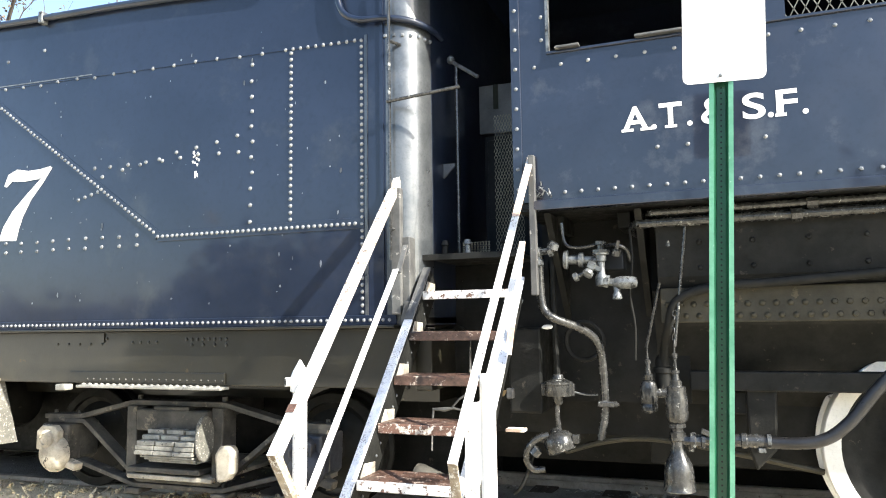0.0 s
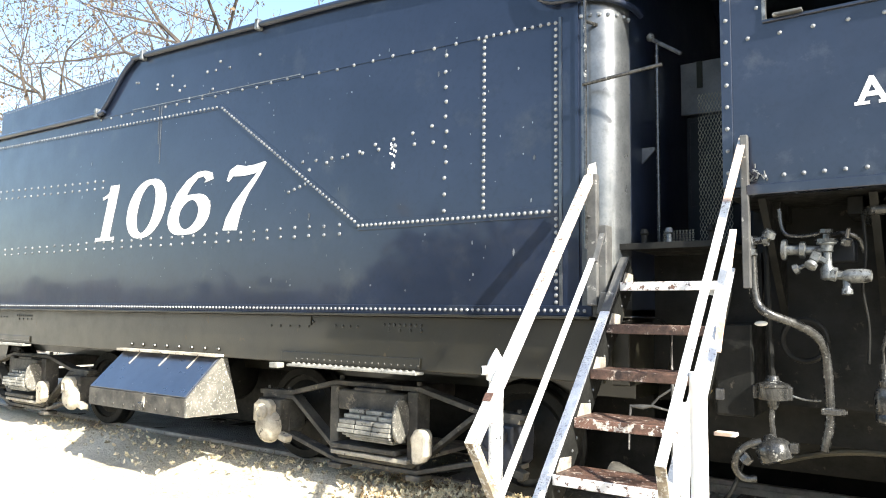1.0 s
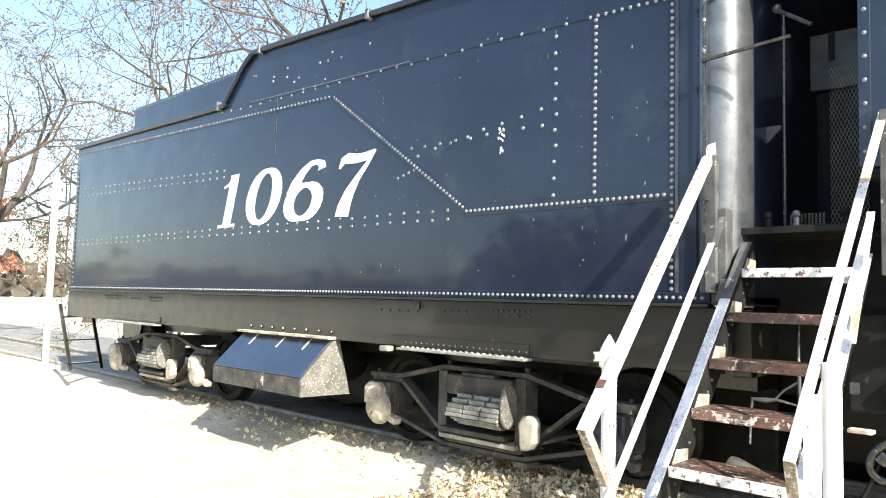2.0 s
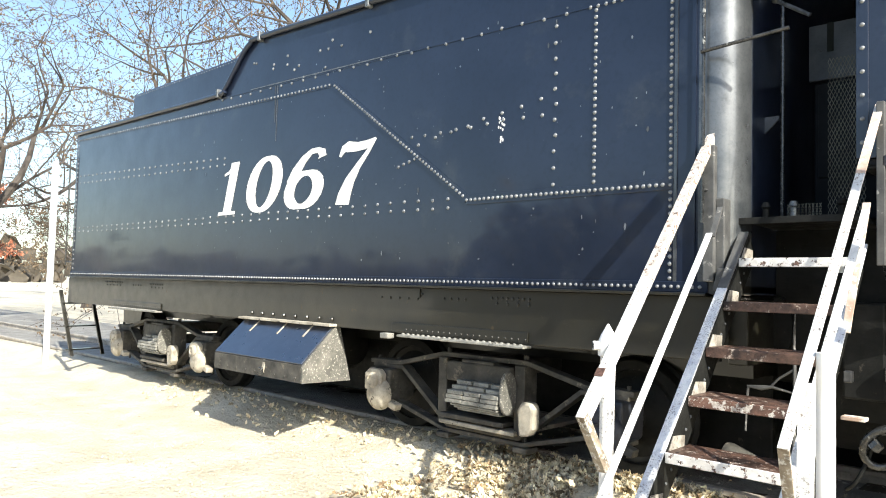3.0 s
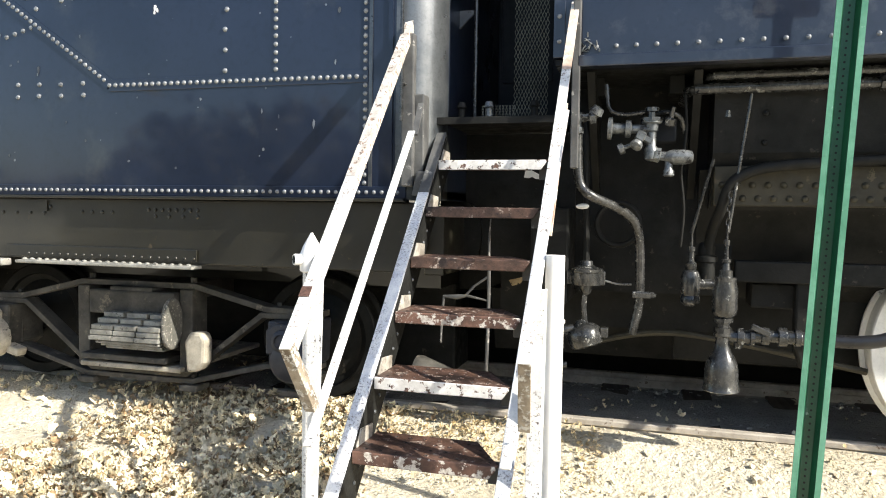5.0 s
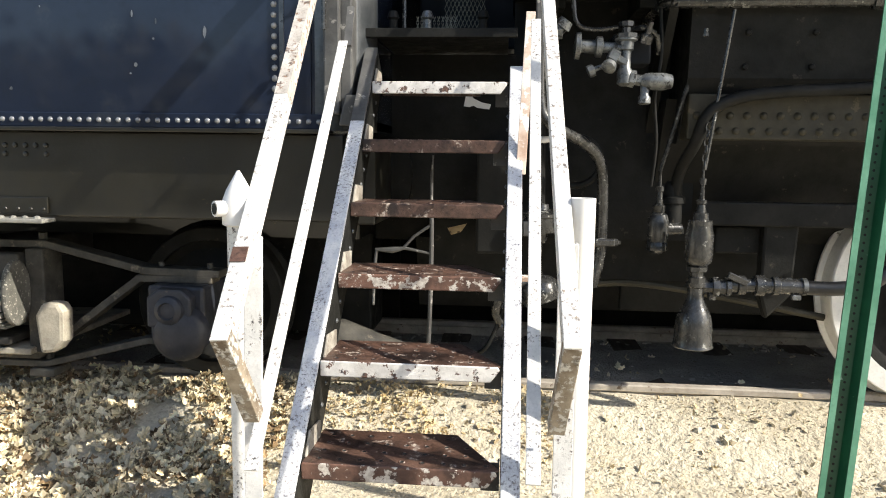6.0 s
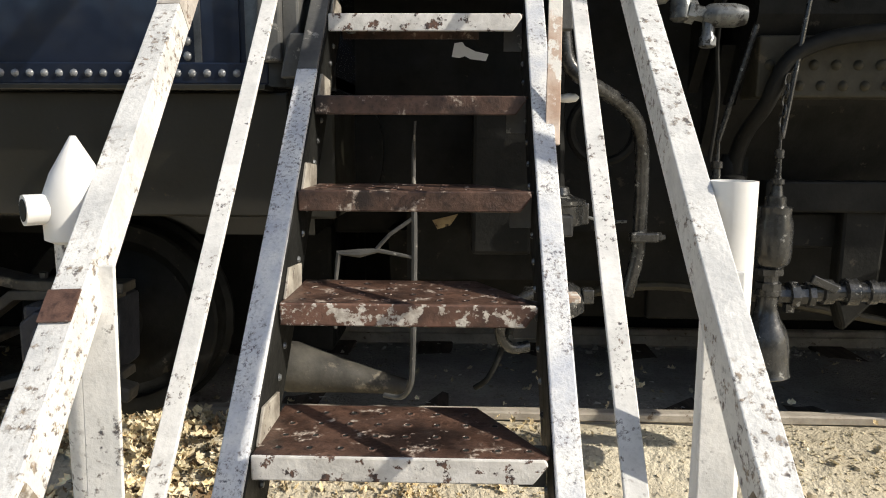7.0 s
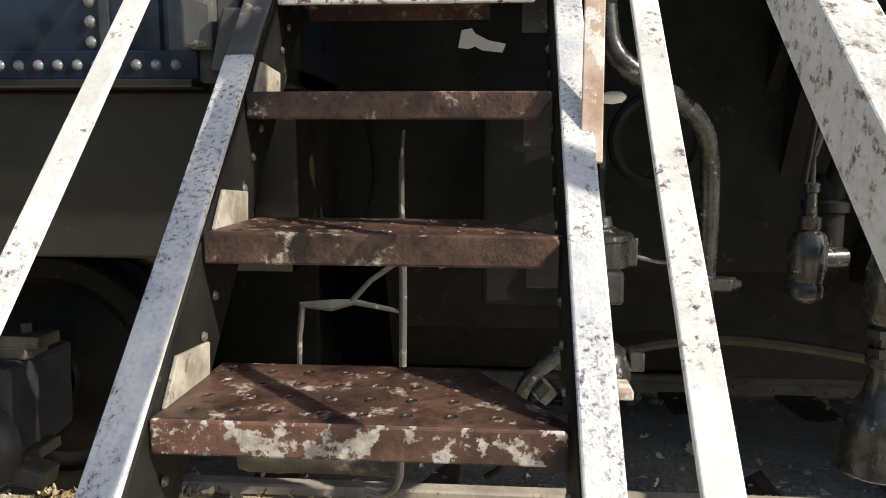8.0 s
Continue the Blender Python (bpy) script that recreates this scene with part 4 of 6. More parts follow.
    # added dark sheet, fills the sky gap between cab floor and firebox
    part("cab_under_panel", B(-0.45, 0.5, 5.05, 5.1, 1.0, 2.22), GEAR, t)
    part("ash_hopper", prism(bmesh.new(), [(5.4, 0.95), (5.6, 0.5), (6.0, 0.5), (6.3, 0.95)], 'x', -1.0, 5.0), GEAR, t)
    # added dark sheet, stands for the shade under the engine
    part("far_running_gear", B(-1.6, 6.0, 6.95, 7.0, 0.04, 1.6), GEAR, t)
    part("brake_beam", tube(bmesh.new(), [(-0.35, 5.15, 0.64), (-0.1, 5.15, 0.715), (0.15, 5.15, 0.75), (0.4, 5.15, 0.735), (0.75, 5.15, 0.68), (1.25, 5.15, 0.59)], 0.02, 8, 5), GRIME, t, "rusty bowed brake beam", smooth=True)
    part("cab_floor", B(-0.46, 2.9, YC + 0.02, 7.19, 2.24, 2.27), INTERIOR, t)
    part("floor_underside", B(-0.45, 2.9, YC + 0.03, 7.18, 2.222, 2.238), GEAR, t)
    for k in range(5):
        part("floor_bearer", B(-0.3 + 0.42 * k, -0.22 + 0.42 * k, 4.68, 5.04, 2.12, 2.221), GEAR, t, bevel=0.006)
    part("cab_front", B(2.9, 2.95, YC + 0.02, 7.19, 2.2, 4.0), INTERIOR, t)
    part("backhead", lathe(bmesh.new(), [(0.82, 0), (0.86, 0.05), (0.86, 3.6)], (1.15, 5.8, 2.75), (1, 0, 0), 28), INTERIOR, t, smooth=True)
    part("firebox_door", lathe(bmesh.new(), [(0.24, 0), (0.24, 0.04), (0.2, 0.05)], (1.14, 5.8, 2.5), (-1, 0, 0), 18), GEAR, t)
    bm = bmesh.new()
    for k, (yy, z) in enumerate(((5.3, 3.0), (5.5, 3.3), (6.0, 3.35), (6.2, 3.1), (5.8, 3.45))):
        lathe(bm, [(0.07, 0), (0.07, 0.05), (0.05, 0.06)], (1.12, yy, z), (-1, 0, 0), 14)
        tube(bm, [(1.13, yy, z), (1.0, yy + 0.1, z + 0.2), (0.9, yy, z + 0.45)], 0.014, 6, 4)
    part("gauges", bm, FITTING, t)
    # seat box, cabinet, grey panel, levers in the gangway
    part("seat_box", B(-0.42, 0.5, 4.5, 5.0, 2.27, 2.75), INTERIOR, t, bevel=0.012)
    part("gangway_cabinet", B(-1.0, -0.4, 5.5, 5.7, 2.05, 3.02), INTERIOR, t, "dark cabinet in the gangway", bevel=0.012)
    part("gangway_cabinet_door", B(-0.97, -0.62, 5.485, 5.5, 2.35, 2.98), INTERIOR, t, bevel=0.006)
    part("grey_panel", B(-1.02, -0.72, 5.45, 5.48, 3.03, 3.42), GREYPANEL, t, "grey painted panel with a slot", bevel=0.004)
    part("panel_slot", B(-0.90, -0.86, 5.438, 5.449, 3.22, 3.42), HOLE, t)
    part("upright_rod", tube(bmesh.new(), [(-1.0, 4.85, 2.0), (-1.0, 4.85, 3.4)], 0.012, 8), FITTING, t)
    part("lever", tube(bmesh.new(), [(-1.04, 4.85, 3.43), (-0.83, 4.83, 3.28)], 0.014, 8), FITTING_GREY, t)
    part("lever_knob", lathe(bmesh.new(), [(0.01, -0.03), (0.028, -0.015), (0.03, 0.01), (0.01, 0.03)], (-1.04, 4.85, 3.44), (0, 0, 1), 10), FITTING_GREY, t, smooth=True)
    part("bracket", prism(bmesh.new(), [(-1.12, 2.66), (-1.0, 2.66), (-1.0, 2.64), (-1.1, 2.54), (-1.12, 2.54)], 'y', 4.78, 4.8), GREYPANEL, t)
    for x in (-1.02, -0.86, -0.6):
        part("floor_stop", lathe(bmesh.new(), [(0.022, 0), (0.02, 0.07), (0.03, 0.08), (0.02, 0.11)], (x, 4.62, 1.985), (0, 0, 1), 10), FITTING_GREY if x == -0.86 else GEAR, t)
    # apron between engine and tender
    part("apron", B(-1.08, -0.48, 4.46, 7.1, 1.955, 1.985), GEAR, t, "dark chequered gangway plate", bevel=0.004)
    part("apron_edge", B(-1.12, -0.44, 4.445, 4.475, 1.95, 1.99), GEAR, t, bevel=0.003)
    # expanded mesh guard in the gangway
    bm = bmesh.new()
    for i in range(10):
        for j in range(22):
            x, z = -0.83 + i * 0.022, 2.02 + j * 0.05
            bar(bm, (x, 5.2, z), (x + 0.011, 5.2, z + 0.025), 0.004, 0.003, (0, 1, 0))
            bar(bm, (x + 0.011, 5.2, z + 0.025), (x + 0.022, 5.2, z), 0.004, 0.003, (0, 1, 0))
            bar(bm, (x, 5.2, z), (x + 0.011, 5.2, z - 0.025), 0.004, 0.003, (0, 1, 0))
            bar(bm, (x + 0.011, 5.2, z - 0.025), (x + 0.022, 5.2, z), 0.004, 0.003, (0, 1, 0))
    part("mesh_guard", bm, MESHSTEEL, t, "diamond expanded steel mesh guard")
    bm = bmesh.new()
    for i in range(10):
        for j in range(3):
            bar(bm, (-0.92 + 0.02 * i, 4.7, 2.0 + 0.03 * j), (-0.91 + 0.02 * i, 4.7, 2.025 + 0.03 * j), 0.005, 0.004, (0, 1, 0))
            bar(bm, (-0.91 + 0.02 * i, 4.7, 2.0 + 0.03 * j), (-0.92 + 0.02 * i, 4.7, 2.025 + 0.03 * j), 0.005, 0.004, (0, 1, 0))
    part("mesh_scrap", bm, MESHSTEEL, t)
    # mesh in the forward cab window
    bm = bmesh.new()
    for i in range(26):
        for s in (-1, 1):
            a, b = 1.14 + i * 0.06, 1.14 + i * 0.06 + s * 0.35
            bar(bm, (a, YC + 0.05, 3.22), (b, YC + 0.05, 3.9), 0.006, 0.006, (0, 1, 0))
    part("window_mesh", bm, MESHSTEEL, t)
    # underside: frames, firebox, ash pan
    part("main_frame", B(-0.9, 6.0, 5.25, 5.33, 0.75, 1.45), GEAR, t)
    part("main_frame", B(-0.9, 6.0, 6.27, 6.35, 0.75, 1.45), GEAR, t)
    part("drawbar", B(-1.3, 0.0, 5.65, 5.95, 0.9, 1.1), GEAR, t, bevel=0.02)
    part("tail_beam", B(-0.62, -0.4, 4.7, 6.9, 0.95, 1.5), GEAR, t, bevel=0.015)
    part("cab_bracket", prism(bmesh.new(), [(4.45, 2.21), (5.3, 2.21), (5.3, 1.5), (5.1, 1.5)], 'x', -0.3, -0.26), GEAR, t)
    part("cab_bracket", prism(bmesh.new(), [(4.5, 2.21), (5.3, 2.21), (5.3, 1.5), (5.1, 1.5)], 'x', 0.24, 0.28), GEAR, t)
    part("ash_pan", prism(bmesh.new(), [(4.85, 1.72), (5.1, 1.2), (5.4, 0.75), (6.2, 0.75), (6.75, 1.72)], 'x', 0.3, 5.0), GEAR, t)
    part("firebox_side", prism(bmesh.new(), [(4.82, 1.5), (4.66, 1.8), (4.62, 2.4), (5.2, 3.0), (6.4, 3.0), (6.98, 2.4), (6.9, 1.6)], 'x', 0.35, 6.0), GEAR, t, "grimy black firebox side")
    part("mud_ring", B(0.36, 6.0, 4.66, 4.82, 1.52, 1.73), GRIME, t, "brown grimy riveted mud ring", bevel=0.008)
    rivets("mud_ring_rivets", row((0.4, 4.66, 1.63), (5.9, 4.66, 1.63), 0.075) + row((0.43, 4.66, 1.56), (5.9, 4.66, 1.56), 0.075), 0.019, GRIME, t, single=by_stair)
    rivets("stay_bolts", row((0.6, 4.63, 2.0), (5.9, 4.63, 2.0), 0.3) + row((0.6, 4.65, 1.85), (5.9, 4.65, 1.85), 0.3), 0.016, GEAR, t)
    part("equaliser", B(0.5, 3.2, 4.86, 4.95, 1.1, 1.22), GEAR, t, bevel=0.01)
    part("spring_hanger", prism(bmesh.new(), [(0.82, 1.2), (1.0, 1.2), (0.98, 0.75), (0.86, 0.62), (0.82, 0.75)], 'y', 4.9, 4.98), GEAR, t, bevel=0.015)
    part("trailing_frame", B(0.2, 3.4, 5.36, 5.42, 0.55, 0.74), GEAR, t, bevel=0.012)
    part("side_box", B(0.6, 0.85, 4.955, 5.2, 0.95, 1.09), GEAR, t, bevel=0.01)
    # white-rimmed trailing wheel
    wc = (1.845, 5.07, 0.745)
    w = part("trailing_wheel", lathe(bmesh.new(), [(0.03, 0.03), (0.13, 0.03), (0.14, 0.0), (0.2, -0.03), (0.40, -0.045), (0.45, -0.015), (0.502, -0.01), (0.502, -0.12), (0.03, -0.12)], wc, (0, -1, 0), 56), GEAR, t, smooth=True)
    part("tyre_face", lathe(bmesh.new(), [(0.503, -0.01), (0.505, 0.004), (0.598, 0.004), (0.604, -0.006), (0.606, -0.12), (0.63, -0.13), (0.63, -0.15), (0.503, -0.15)], wc, (0, -1, 0), 64, True), TYRE, w, "white painted tyre face")
    part("hub_ring", lathe(bmesh.new(), [(0.13, 0.0), (0.13, 0.04), (0.26, 0.035), (0.26, 0.0)], wc, (0, -1, 0), 32, True), TRUCK, w, "rusty hub ring")
    # long pipes below the cab
    for z, y, r, x0 in ((2.185, 4.55, 0.022, 0.36), (2.125, 4.58, 0.03, 0.28)):
        part("steam_pipe", tube(bmesh.new(), [(x0 - 0.08, y + 0.35, z - 0.02), (x0 - 0.06, y + 0.08, z), (x0 + 0.06, y, z), (x0 + 0.5, y, z + 0.003), (6.0, y, z + 0.03)], r, 10, 5), FITTING, t, "worn black steam pipe", smooth=True)
        for k in (0.85, 1.9):
            part("pipe_union", lathe(bmesh.new(), [(r + 0.006, -0.03), (r + 0.012, -0.028), (r + 0.012, 0.028), (r + 0.006, 0.03)], (x0 + k, y, z + 0.003), (1, 0, 0), 8), FITTING, t)
    part("blowdown_pipe", tube(bmesh.new(), [(0.345, 4.82, 1.1), (0.36, 4.78, 1.35), (0.40, 4.66, 1.5), (0.44, 4.62, 1.63), (0.54, 4.61, 1.70), (0.75, 4.6, 1.735), (1.2, 4.6, 1.76), (3.2, 4.6, 1.9)], 0.028, 12, 5), GEAR, t, smooth=True)

    def fitting(name, c, prof, m=FITTING, seg=16, axis=(0, 0, 1), parent=t, label=""):
        ob = part(name, lathe(bmesh.new(), prof, c, axis, seg), m, parent, label, smooth=True)
        return ob
    # muffler bell with its valve above
    b = (0.425, 4.6, 0.545)
    bell = fitting("drain_bell", b, [(0.06, 0.012), (0.088, 0.0), (0.095, 0.005), (0.09, 0.018), (0.087, 0.06), (0.085, 0.105), (0.079, 0.145), (0.064, 0.182), (0.047, 0.21), (0.038, 0.245), (0.038, 0.285), (0.046, 0.292), (0.046, 0.31), (0.03, 0.312)], FITTING, 24, label="worn black bell-shaped drain muffler")
    fitting("neck", (b[0], b[1], 0.845), [(0.03, 0), (0.046, 0.003), (0.046, 0.035), (0.034, 0.04), (0.034, 0.06), (0.05, 0.064), (0.05, 0.085), (0.036, 0.09)], FITTING, 8, parent=bell)
    fitting("valve_body", (b[0] + 0.005, b[1], 0.93), [(0.035, 0), (0.058, 0.02), (0.064, 0.05), (0.064, 0.15), (0.055, 0.19), (0.056, 0.2), (0.056, 0.215), (0.036, 0.22), (0.034, 0.25), (0.022, 0.255), (0.018, 0.29), (0.024, 0.295), (0.024, 0.31), (0.012, 0.315), (0.01, 0.38), (0.016, 0.383), (0.016, 0.41), (0.006, 0.415), (0.005, 0.47)], FITTING, 16, parent=bell, label="dark rounded valve body")
    fitting("side_elbow", (b[0] + 0.03, b[1], 0.835), [(0.03, 0), (0.033, 0.04), (0.048, 0.042), (0.048, 0.07), (0.036, 0.075), (0.036, 0.1), (0.044, 0.105), (0.044, 0.125), (0.022, 0.13)], FITTING, 8, (1, 0, 0), bell)
    fitting("drain_plug", (b[0] + 0.075, b[1] - 0.005, 0.775), [(0.02, 0), (0.022, 0.03), (0.014, 0.035), (0.014, 0.06)], FITTING, 8, (0, 0, 1), bell)
    part("pull_rod", tube(bmesh.new(), [(0.435, 4.6, 1.38), (0.525, 4.6, 2.1)], 0.009, 8), FITTING, bell)
    bm = bmesh.new()
    for k in range(6):
        z = 1.40 + 0.035 * k
        tube(bm, [(0.432 + 0.012 * math.cos(a) * (k % 2) + 0.002 * k, 4.6 + 0.012 * math.cos(a) * (1 - k % 2), z + 0.022 * math.sin(a)) for a in [i * math.tau / 10 for i in range(11)]], 0.004, 5)
    part("chain", bm, FITTING, bell)
    # smaller valve beside it
    v = fitting("stop_valve", (0.262, 4.72, 0.97), [(0.018, 0), (0.03, 0.004), (0.05, 0.02), (0.052, 0.05), (0.046, 0.06), (0.05, 0.075), (0.052, 0.16), (0.042, 0.19), (0.026, 0.2), (0.03, 0.205), (0.03, 0.235), (0.018, 0.24), (0.014, 0.3), (0.02, 0.303), (0.02, 0.325), (0.008, 0.33), (0.006, 0.40)], FITTING, 14, label="dark stop valve")
    fitting("cross_pipe", (0.29, 4.74, 1.09), [(0.03, 0), (0.03, 0.09)], FITTING, 12, (1, 0.3, 0), v)
    fitting("riser_flange", (0.345, 4.82, 1.06), [(0.05, 0), (0.065, 0.003), (0.065, 0.03), (0.05, 0.035), (0.05, 0.15), (0.062, 0.153), (0.062, 0.18), (0.046, 0.19), (0.046, 0.23), (0.03, 0.26)], GEAR, 14, parent=v)
    part("pull_rod", tube(bmesh.new(), [(0.26, 4.72, 1.37), (0.44, 4.66, 2.1)], 0.011, 8), FITTING, v)
    fitting("rod_clevis", (0.418, 4.668, 1.98), [(0.012, 0), (0.026, 0.005), (0.026, 0.04), (0.012, 0.045)], FITTING, 8, parent=v)
    # hose that runs forward past the wheel
    part("hose", tube(bmesh.new(), [(0.83, 4.62, 0.845), (1.05, 4.61, 0.84), (1.2, 4.6, 0.87), (1.33, 4.6, 0.97), (1.5, 4.6, 1.18), (1.75, 4.6, 1.42), (2.2, 4.6, 1.6)], 0.034, 12, 6), RUBBER, t, "black ribbed rubber hose", smooth=True)
    cp = fitting("hose_coupling", (0.55, 4.61, 0.845), [(0.02, 0), (0.036, 0.01), (0.036, 0.06), (0.046, 0.065), (0.046, 0.1), (0.032, 0.105), (0.032, 0.14), (0.05, 0.145), (0.05, 0.185), (0.036, 0.19), (0.036, 0.22), (0.045, 0.225), (0.045, 0.25), (0.038, 0.255), (0.038, 0.34)], FITTING, 10, (1, 0, 0), label="worn metal hose coupling")
    part("coupling_wing", bar(bmesh.new(), (0.56, 4.57, 0.9), (0.65, 4.57, 0.86), 0.02, 0.03, (0, 1, 0)), FITTING, cp, bevel=0.004)
    for x in (0.85, 0.92):
        fitting("hose_clamp", (x, 4.62, 0.844), [(0.034, -0.012), (0.041, -0.01), (0.041, 0.01), (0.034, 0.012)], FITTING_GREY, 14, (1, 0, 0), cp)
    part("clamp_screw", B(0.86, 0.9, 4.58, 4.61, 0.785, 0.81), FITTING_GREY, cp, bevel=0.004)
    # crooked air pipe under the cab corner
    part("air_pipe", tube(bmesh.new(), [(-0.335, 4.46, 2.0), (-0.34, 4.46, 1.86), (-0.335, 4.46, 1.7), (-0.315, 4.46, 1.61), (-0.25, 4.47, 1.555), (-0.12, 4.58, 1.495), (-0.04, 4.66, 1.42), (-0.012, 4.7, 1.3), (-0.004, 4.72, 1.05), (-0.012, 4.72, 0.93), (-0.04, 4.72, 0.8)], 0.026, 12, 6), FITTING, t, "bent black air pipe", smooth=True)
    part("pipe_clamp", B(-0.045, 0.055, 4.67, 4.72, 1.005, 1.04), FITTING, t, bevel=0.006)
    fitting("clamp_bolt", (0.05, 4.7, 1.022), [(0.018, 0), (0.018, 0.02), (0.01, 0.024), (0.01, 0.034)], FITTING, 6, (1, 0, 0))
    part("coil_ring", tube(bmesh.new(), [(-0.135 + 0.12 * math.cos(a), 4.8, 1.41 + 0.12 * math.sin(a)) for a in [i * math.tau / 24 for i in range(25)]], 0.018, 8), GEAR, t, smooth=True)
    fitting("pipe_tee", (-0.345, 4.45, 1.885), [(0.03, 0), (0.036, 0.005), (0.036, 0.035), (0.028, 0.04), (0.028, 0.09)], FITTING_GREY, 8)
    fitting("tee_branch", (-0.36, 4.44, 1.965), [(0.02, 0), (0.034, 0.004), (0.034, 0.03), (0.02, 0.034), (0.02, 0.08), (0.036, 0.085), (0.036, 0.11), (0.016, 0.115)], FITTING_GREY, 8, (1, 0, 0.1))
    fitting("tee_branch", (-0.27, 4.44, 1.965), [(0.02, 0), (0.028, 0.03), (0.038, 0.035), (0.03, 0.07)], FITTING_GREY, 10, (0.6, -0.2, 0.8))
    # lubricator valve group
    lv = fitting("injector_valve", (0.035, 4.48, 1.745), [(0.02, 0), (0.034, 0.01), (0.036, 0.06), (0.024, 0.08), (0.024, 0.15), (0.034, 0.155), (0.034, 0.19), (0.05, 0.195), (0.05, 0.215), (0.03, 0.22)], FITTING_GREY, 12, label="pale grey worn valve group")
    fitting("nozzle", (0.105, 4.48, 1.765), [(0.022, 0), (0.035, 0.02), (0.038, 0.04), (0.038, 0.1), (0.03, 0.135), (0.012, 0.14)], FITTING_GREY, 14, (1, 0, 0.0), lv)
    fitting("nozzle_foot", (0.125, 4.48, 1.665), [(0.02, 0), (0.028, 0.005), (0.028, 0.03), (0.02, 0.04), (0.02, 0.09)], FITTING_GREY, 8, (0, 0, 1), lv)
    fitting("flange", (-0.13, 4.48, 1.915), [(0.02, -0.06), (0.058, -0.055), (0.06, -0.035), (0.03, -0.03), (0.03, 0.03), (0.046, 0.035), (0.046, 0.06), (0.024, 0.065), (0.024, 0.14)], FITTING_GREY, 10, (1, 0, -0.05), lv)
    fitting("handwheel", (-0.03, 4.46, 1.84), [(0.012, 0), (0.03, 0.005), (0.034, 0.03), (0.02, 0.04)], FITTING_GREY, 10, (-0.4, -0.5, -0.6), lv)
    fitting("union_nut", (0.05, 4.48, 1.78), [(0.02, 0), (0.038, 0.004), (0.038, 0.03), (0.024, 0.034), (0.024, 0.06)], FITTING_GREY, 6, (1, 0, -0.2), lv)
    fitting("union_nut", (0.035, 4.48, 1.945), [(0.03, 0), (0.056, 0.004), (0.056, 0.022), (0.02, 0.026), (0.02, 0.05), (0.034, 0.054), (0.034, 0.075)], FITTING, 8, (0, 0, 1), lv)
    fitting("union_nut", (-0.04, 4.47, 1.885), [(0.02, 0), (0.036, 0.005), (0.036, 0.045), (0.02, 0.05), (0.02, 0.09)], FITTING_GREY, 6, (0.75, 0, -0.4), lv)
    fitting("petcock", (-0.13, 4.46, 1.80), [(0.012, 0), (0.028, 0.004), (0.028, 0.03), (0.012, 0.034), (0.01, 0.1)], FITTING_GREY, 8, (0.8, 0, 0.35), lv)
    fitting("bleed_valve", (0.12, 4.52, 1.93), [(0.014, 0), (0.03, 0.006), (0.03, 0.04), (0.014, 0.05), (0.01, 0.1)], FITTING, 8, (0.2, -0.3, 0.8), lv)
    part("oil_line", tube(bmesh.new(), [(0.2, 4.6, 2.1), (0.21, 4.58, 1.9), (0.19, 4.58, 1.7), (0.21, 4.6, 1.5), (0.2, 4.62, 1.3)], 0.008, 8, 5), GEAR, lv, smooth=True)
    part("oil_line", tube(bmesh.new(), [(-0.2, 4.5, 2.15), (-0.18, 4.5, 2.02), (-0.1, 4.5, 1.99), (0.0, 4.5, 2.0)], 0.011, 8, 5), FITTING, lv, smooth=True)
    part("lubricator_box", B(-0.02, 0.16, 4.56, 4.72, 1.85, 1.97), INTERIOR, lv, bevel=0.01)
    part("lubricator_pipe", tube(bmesh.new(), [(0.06, 4.55, 2.0), (0.12, 4.52, 2.0), (0.18, 4.55, 1.97), (0.2, 4.6, 1.9)], 0.012, 8, 4), FITTING, lv)
    # brake governor and drain cup on the left
    g = fitting("air_governor", (-0.30, 4.72, 1.06), [(0.022, -0.05), (0.034, -0.03), (0.034, 0.0), (0.085, 0.005), (0.09, 0.018), (0.09, 0.075), (0.096, 0.08), (0.096, 0.095), (0.06, 0.105), (0.04, 0.115), (0.034, 0.14), (0.016, 0.145), (0.012, 0.24)], FITTING, 16, label="round black air governor")
    for x in (-0.39, -0.21):
        part("governor_ear", B(x - 0.017, x + 0.017, 4.7, 4.74, 1.065, 1.145), FITTING, g, bevel=0.006)
    part("governor_pipe", tube(bmesh.new(), [(-0.3, 4.72, 1.05), (-0.31, 4.72, 0.95), (-0.3, 4.72, 0.84)], 0.016, 8, 3), FITTING, g)
    part("feed_line", tube(bmesh.new(), [(-0.23, 4.72, 1.1), (-0.13, 4.73, 1.075), (-0.05, 4.73, 1.075)], 0.006, 6, 4), FITTING_GREY, g)
    part("supply_pipe", tube(bmesh.new(), [(-0.3, 4.72, 1.2), (-0.31, 4.72, 1.55), (-0.32, 4.75, 2.0)], 0.018, 8, 3), GEAR, g)
    c = fitting("drain_cup", (-0.285, 4.7, 0.73), [(0.05, -0.02), (0.088, -0.012), (0.1, 0.02), (0.1, 0.07), (0.078, 0.1), (0.04, 0.115), (0.024, 0.14)], FITTING, 12, (-0.35, 0.1, 1), label="worn black drain cup")
    for x in (-0.19, -0.40):
        part("cup_lug", B(x - 0.022, x + 0.022, 4.67, 4.73, 0.775, 0.83), FITTING, c, bevel=0.006)
    part("brake_hose", tube(bmesh.new(), [(-0.45, 4.75, 0.78), (-0.5, 4.7, 0.6), (-0.55, 4.68, 0.49), (-0.6, 4.7, 0.44)], 0.011, 10, 5), GEAR, t, smooth=True)
